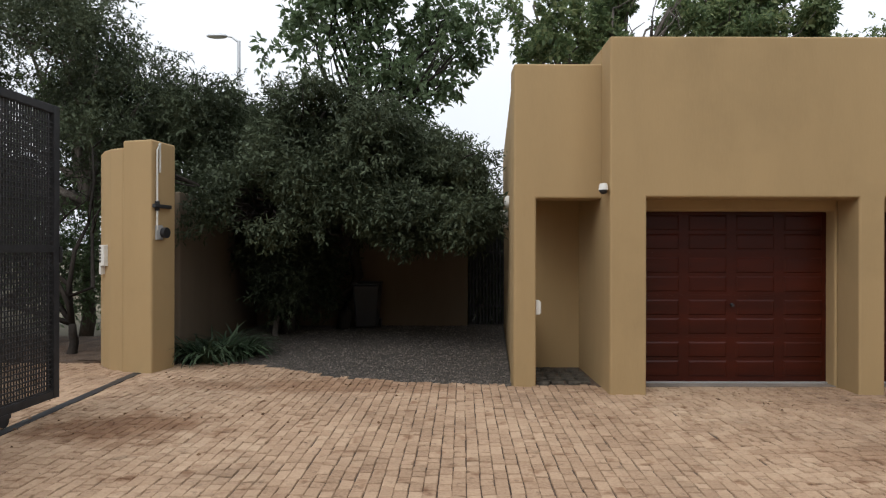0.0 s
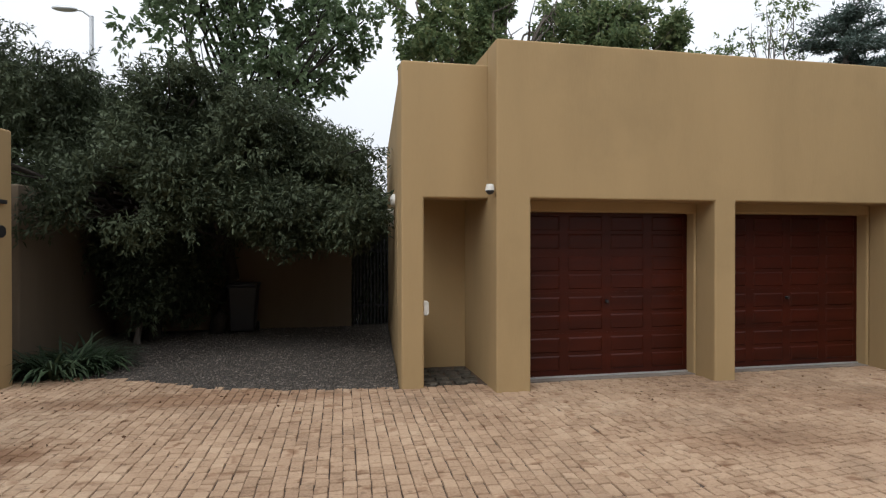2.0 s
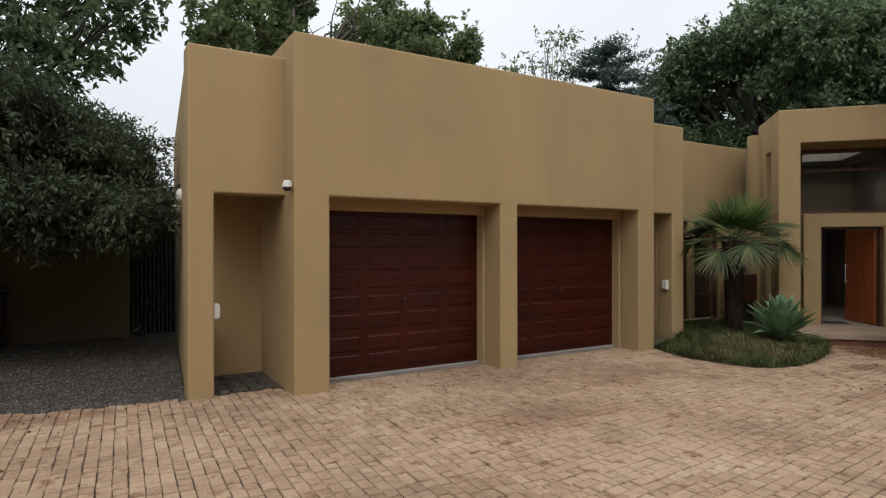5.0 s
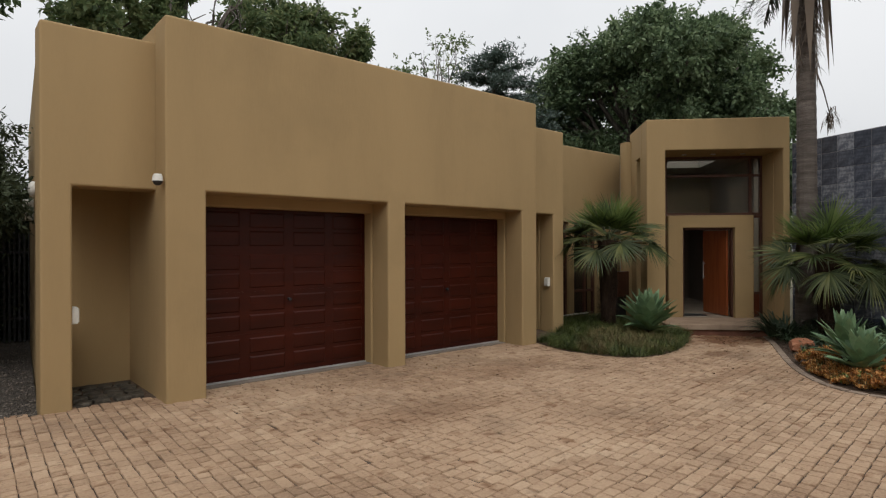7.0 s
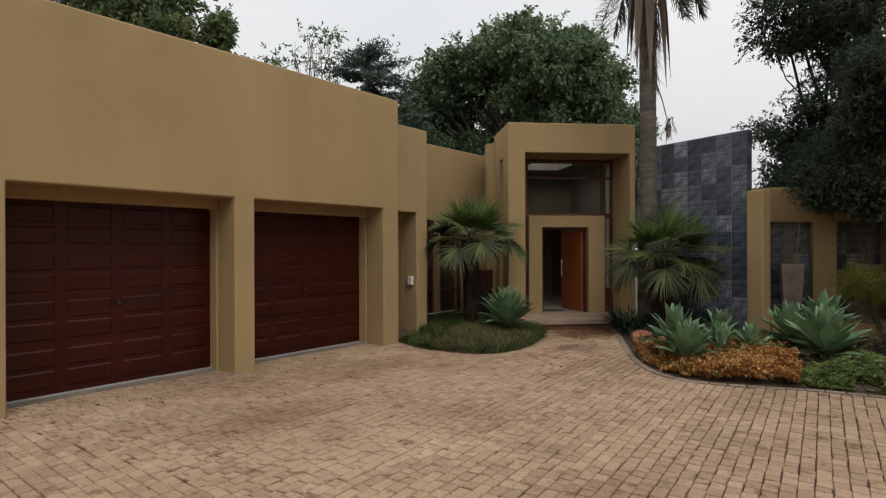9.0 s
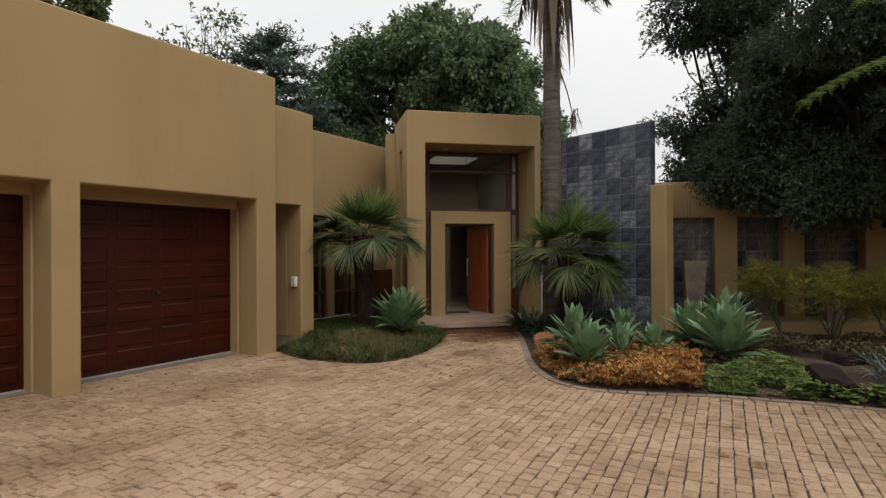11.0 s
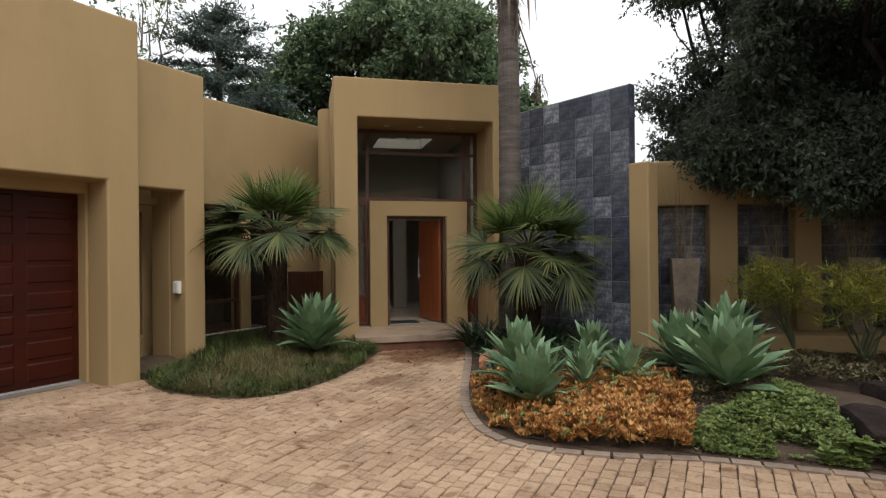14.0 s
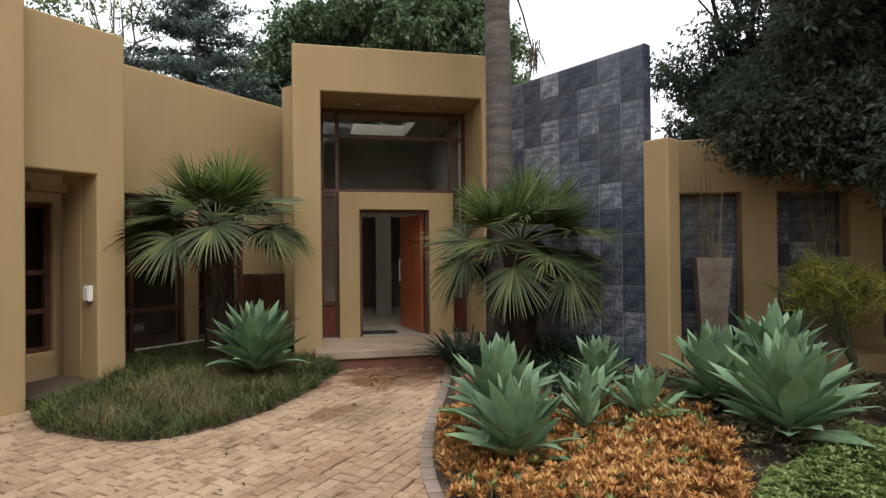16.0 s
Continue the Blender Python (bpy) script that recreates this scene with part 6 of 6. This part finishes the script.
lo = [body.verts.new((sx * 0.22, sy * 0.25, 0.06)) for sx, sy in ((-1, -1), (1, -1), (1, 1), (-1, 1))]
hi = [body.verts.new((sx * 0.28, sy * 0.32, 0.95)) for sx, sy in ((-1, -1), (1, -1), (1, 1), (-1, 1))]
for k in range(4):
    body.faces.new((lo[k], lo[(k + 1) % 4], hi[(k + 1) % 4], hi[k]))
body.faces.new(lo[::-1])
body.faces.new(hi)
part("body", body, black_plastic, bin_ob, bevel=0.03)
part("lid", box(-0.3, 0.3, -0.36, 0.34, 0.951, 1.0), black_plastic, bin_ob, bevel=0.02)
for sx in (-0.25, 0.25):
    part("wheel", rod([(sx - 0.03, 0.22, 0.1), (sx + 0.03, 0.22, 0.1)], 0.1, sides=16), black_plastic, bin_ob)

lamp_post = thing("street_lamp", "grey street lamp with a single arm beyond the trees", "street lamp", (-7.2, 20.0, -0.1))
part("pole", rod([(0, 0, 0), (0, 0, 9.0)], 0.1, 0.06, 12), galvanised, lamp_post)
part("arm", rod([(0, 0, 8.95), (-0.25, 0, 9.14), (-0.5, 0, 9.17)], 0.035, 0.03, 8), galvanised, lamp_post)
head = bmesh.new()
bmesh.ops.create_uvsphere(head, u_segments=16, v_segments=8, radius=1)
bmesh.ops.scale(head, vec=(0.38, 0.14, 0.09), verts=head.verts)
bmesh.ops.translate(head, verts=head.verts, vec=(-0.75, 0, 9.17))
part("lamp_head", head, galvanised, lamp_post, smooth=True)

# dark planter box by the window
planter = thing("planter_box", "dark square planter box under the window", "planter", (11.35, 7.1, 0.1))
part("box", box(-0.2, 0.25, -0.2, 0.2, 0.5, 1.05), frame_wood, planter, bevel=0.01)
part("leg_frame", box(-0.2, 0.2, -0.15, 0.15, 0.0, 0.5), steel_dark, planter)
window_rail = thing("window_stay", "pale rail along the foot of the tall windows", "rail", (9.7, 7.64, 0.16))
part("rail", rod([(0, 0, 0.05), (1.4, 0, 0.05)], 0.015), white_plastic, window_rail)
for x in (0.05, 1.35):
    part("foot", rod([(x, 0, -0.06), (x, 0, 0.05)], 0.012), white_plastic, window_rail)
# ---- gravel stones, kerbs, slate tiles, pavers ----
rg = np.random.default_rng(200)
n = 15000
gx, gy = rg.uniform(-4.2, 1.25, n * 2), 6.9 + 5.8 * rg.uniform(0, 1, n * 2) ** 1.6
yard_poly = gravel_line + [(1.3, 14.0), (-4.3, 14.0), (-4.3, 8.15)]
keep = [i for i in range(2 * n) if inside(gx[i], gy[i] - 0.04, yard_poly)][:n]
c = np.stack((gx[keep], gy[keep], rg.uniform(-0.02, 0.004, len(keep))), axis=1)
octa = np.array(((1, 0, 0), (0, 1, 0), (-1, 0, 0), (0, -1, 0), (0.2, 0.1, 0.8), (0.1, -0.1, -0.6)))
tri = np.array(((0, 1, 4, 4), (1, 2, 4, 4), (2, 3, 4, 4), (3, 0, 4, 4)))
s = rg.uniform(0.007, 0.017, (len(c), 1, 1)) * (1 + 0.35 * rg.normal(size=(len(c), 6, 3)))
V = (octa[None] * s + c[:, None]).reshape(-1, 3)
faces = (tri[None, :, :3] + (np.arange(len(c)) * 6)[:, None, None]).reshape(-1, 3)
stones = raw("gravel_stones", V.tolist(), faces.tolist(), gravel_mat)
tagged(stones, "loose grey crushed stones covering the yard", "gravel", kind="stuff")


def kerb_line(name, line, label, width=0.1, length=0.2, high=0.012, inward=1):
    t = thing(name, label, "kerb", kind="structure")
    pts = [Vector((x, y, 0)) for x, y in line]
    total = sum((b - a).length for a, b in zip(pts, pts[1:]))
    pieces = int(total / length)

    def at(d):
        for a, b in zip(pts, pts[1:]):
            L = (b - a).length
            if d <= L:
                return a + (b - a) * (d / L), (b - a).normalized()
            d -= L
        return pts[-1], (pts[-1] - pts[-2]).normalized()

    bm = bmesh.new()
    v = cuboid(bm, -length / 2 + 0.005, length / 2 - 0.005, 0.0, width, -0.12, high)
    for q in v[4:]:
        q.co.x *= 0.95
        q.co.y = width / 2 + (q.co.y - width / 2) * 0.9
    mesh_ = bpy.data.meshes.new("kerb_stone")
    bm.to_mesh(mesh_)
    bm.free()
    mesh_.materials.append(kerb_mat)
    r = random.Random(7)
    for k in range(pieces):
        p, d = at((k + 0.5) * length)
        ob = new("kerb_stone", mesh_)
        ob.parent = t
        ob.matrix_basis = Matrix.Translation(p + Vector((0, 0, r.uniform(-0.0015, 0.0015)))) @ Matrix.Rotation(math.atan2(d.y, d.x) + r.uniform(-0.03, 0.03) + (math.pi if inward < 0 else 0), 4, "Z")
    return t


kerb_line("kerb_1", right_edge, "grey-brown flush paver edging of the garden bed", inward=-1)

# slate tiles
rs = random.Random(17)
TW, TH = SLEN / 8, 0.302
tile_meshes = []
for k in range(4):
    bm = bmesh.new()
    v = cuboid(bm, 0.004, TW - 0.004, 0.006, 0.0118, 0.004, TH - 0.004)
    for q in v[0:2] + v[4:6]:
        q.co.y += rs.uniform(-0.002, 0.002)
        q.co.x += 0.003 if q.co.x < TW / 2 else -0.003
    me = bpy.data.meshes.new("slate_tile")
    bm.to_mesh(me)
    bm.free()
    me.materials.append(slate_mat)
    tile_meshes.append(me)
for i in range(8):
    for j in range(12):
        z = j * TH + 0.12
        ob = new("slate_tile", tile_meshes[rs.randrange(4)])
        ob.parent = slate_wall
        ob.matrix_basis = SLATE @ pose(i * TW, rs.uniform(-0.002, 0.0), z)
for s0, s1, z0, z1 in niches:
    w, h = (s1 - s0 + 0.1) / 3, 0.29
    bm = box(0.003, w - 0.003, 0.0, 0.012, 0.003, h - 0.003)
    me = bpy.data.meshes.new("slate_tile")
    bm.to_mesh(me)
    bm.free()
    me.materials.append(slate_mat)
    for i in range(3):
        for j in range(7):
            ob = new("slate_tile", me)
            ob.parent = nb
            ob.matrix_basis = NICHE @ pose(s0 - 0.05 + i * w, 0.706, z0 + j * h)

# paving: sand bed, then pavers in courses
drive = [(-14.0, -9.0), (8.3, -9.0)] + [(x - 0.11, y) for x, y in right_edge[::-1]] + [(11.55, 4.2), (11.0, 4.95)] + left_edge[::-1]
drive += [(7.95, 6.46), (7.54, 6.46), (7.54, 6.84), (5.06, 6.84), (5.06, 6.46), (4.735, 6.46), (4.735, 6.84), (2.26, 6.84), (2.26, 6.46), (1.8, 6.46), (1.8, 6.86), (0.72, 6.86)]
drive += gravel_line[::-1] + [(-4.05, 7.6), (-4.5, 7.65), (-5.2, 8.2), (-5.6, 8.3), (-14.0, 8.3)]
bed_sand = part("paving", prism(drive, -0.15, -0.013), joint_mat)
tagged(bed_sand, "salmon clay pavers laid in courses over the drive", "paving", kind="structure")
PW = 0.103
rp = random.Random(33)


def paver(x0, x1, y0, y1, m, out):
    """Corners of one paver: four at the foot of its sides, four round its worn top."""
    g, e = (0.0022, 0.0042) if m is rotL else (0.003, 0.0042)
    z = rp.uniform(-0.004, 0.002)
    tx, ty = rp.uniform(-0.0025, 0.0025), rp.uniform(-0.0025, 0.0025)
    o = rp.uniform(-0.0045, 0.0045)
    x0, x1, y0, y1 = x0 + o + g + rp.uniform(-0.001, 0.002), x1 + o - g - rp.uniform(-0.001, 0.002), y0 + 0.004 + rp.uniform(0, 0.005), y1 - 0.004 - rp.uniform(0, 0.005)
    k = [rp.uniform(-0.0035, 0.0035) for _ in range(4)]
    low = [(x0, y0, -0.02), (x1, y0, -0.02), (x1, y1, -0.02), (x0, y1, -0.02)]
    mid = [(x0, y0 + k[0], z - 0.007), (x1, y0 + k[1], z - 0.007), (x1, y1 + k[2], z - 0.007), (x0, y1 + k[3], z - 0.007)]
    top = [(x0 + e, y0 + e + k[0], z - tx - ty), (x1 - e, y0 + e + k[1], z + tx - ty), (x1 - e, y1 - e + k[2], z + tx + ty), (x0 + e, y1 - e + k[3], z - tx + ty)]
    out.append([tuple(m @ Vector(p)) for p in low + mid + top])


PFACES = [(8, 9, 10, 11)] + [f for k in range(4) for f in ((4 + k, 4 + (k + 1) % 4, 8 + (k + 1) % 4, 8 + k), (k, (k + 1) % 4, 4 + (k + 1) % 4, 4 + k))]
rotL, rotR = Matrix.Rotation(radians(-2.0), 4, "Z"), Matrix.Rotation(radians(-85.0), 4, "Z")
SEAM = lambda y: 2.5 + 0.12 * (4 - y)
near_set, far_set = [], []
box_in = (-13.9, 11.7, -8.95, 8.35)


def course_set(m, use):
    inv = m.inverted()
    cs = [inv @ Vector((x, y, 0)) for x in box_in[:2] for y in box_in[2:]]
    a0, a1 = min(c.x for c in cs), max(c.x for c in cs)
    b0, b1 = min(c.y for c in cs), max(c.y for c in cs)
    i = int(a0 / PW)
    while i * PW < a1:
        y = b0 + rp.uniform(0, 0.2)
        while y < b1:
            L = rp.choice((0.103, 0.103, 0.115, 0.13, 0.15, 0.16, 0.2))
            if m is rotR:
                cut = SEAM((m @ Vector((i * PW, y, 0))).y) - 0.03 - (m @ Vector((i * PW, y, 0))).x
                if 0 < cut < L - 0.03:
                    y, L = y + cut, L - cut
            c = m @ Vector((i * PW + PW / 2, y + L / 2, 0))
            if box_in[0] < c.x < box_in[1] and box_in[2] < c.y < box_in[3] and use(c.x, c.y) and (inside(c.x, c.y, drive) or inside(c.x - 0.06, c.y, drive) or inside(c.x, c.y - 0.06, drive) or inside(c.x, c.y + 0.06, drive)):
                paver(i * PW, (i + 1) * PW, y, y + L, m, near_set if 3.0 < c.x < 5.0 and 2.2 < c.y < 4.9 and len(near_set) < 300 else far_set)
            y += L
        i += 1


course_set(rotL, lambda x, y: x <= SEAM(y))
course_set(rotR, lambda x, y: x > SEAM(y) - 0.03)
V = [p for q in far_set for p in q]
F = [tuple(k * 12 + i for i in f) for k in range(len(far_set)) for f in PFACES]
rest = raw("pavers", V, F, paver_mat, bed_sand)
rest["kind"] = "stuff"
for q in near_set:
    raw("paver", q, PFACES, paver_mat, bed_sand)

# fallen leaves and dirt on the drive
rl = np.random.default_rng(404)
spots = ((-3.2, 5.4, 0.9, 70), (-2.4, 7.4, 0.8, 60), (-0.8, 6.9, 0.7, 60), (10.9, 4.35, 0.45, 160), (9.3, 4.0, 0.6, 18), (5.6, 5.9, 0.9, 40), (3.4, 6.1, 0.6, 30), (7.2, 3.2, 1.2, 14), (9.0, 3.4, 0.8, 12))
ps = np.concatenate([rl.normal(size=(k, 2)) * s * np.array((1.0, 0.5)) + np.array((x, y)) for x, y, s, k in spots])
ps = np.array([q for q in ps if inside(q[0], q[1], drive)])
az = rl.uniform(0, 6.28, len(ps))
way = np.stack((np.cos(az), np.sin(az), rl.uniform(0.0, 0.15, len(ps))), axis=1)
V, F = leaves(np.concatenate((ps, np.full((len(ps), 1), 0.006)), axis=1), way, rl.uniform(0.02, 0.06, len(ps)), rl.uniform(0.012, 0.03, len(ps)), rl)
stuff("fallen_leaves", "small dry brown fallen leaves on the pavers", V, F, leaf_material("fallen_leaf", (0.05, 0.025, 0.012), (0.11, 0.055, 0.025), (0.2, 0.11, 0.05), rough=0.8, through_light=0.0), "leaf litter")
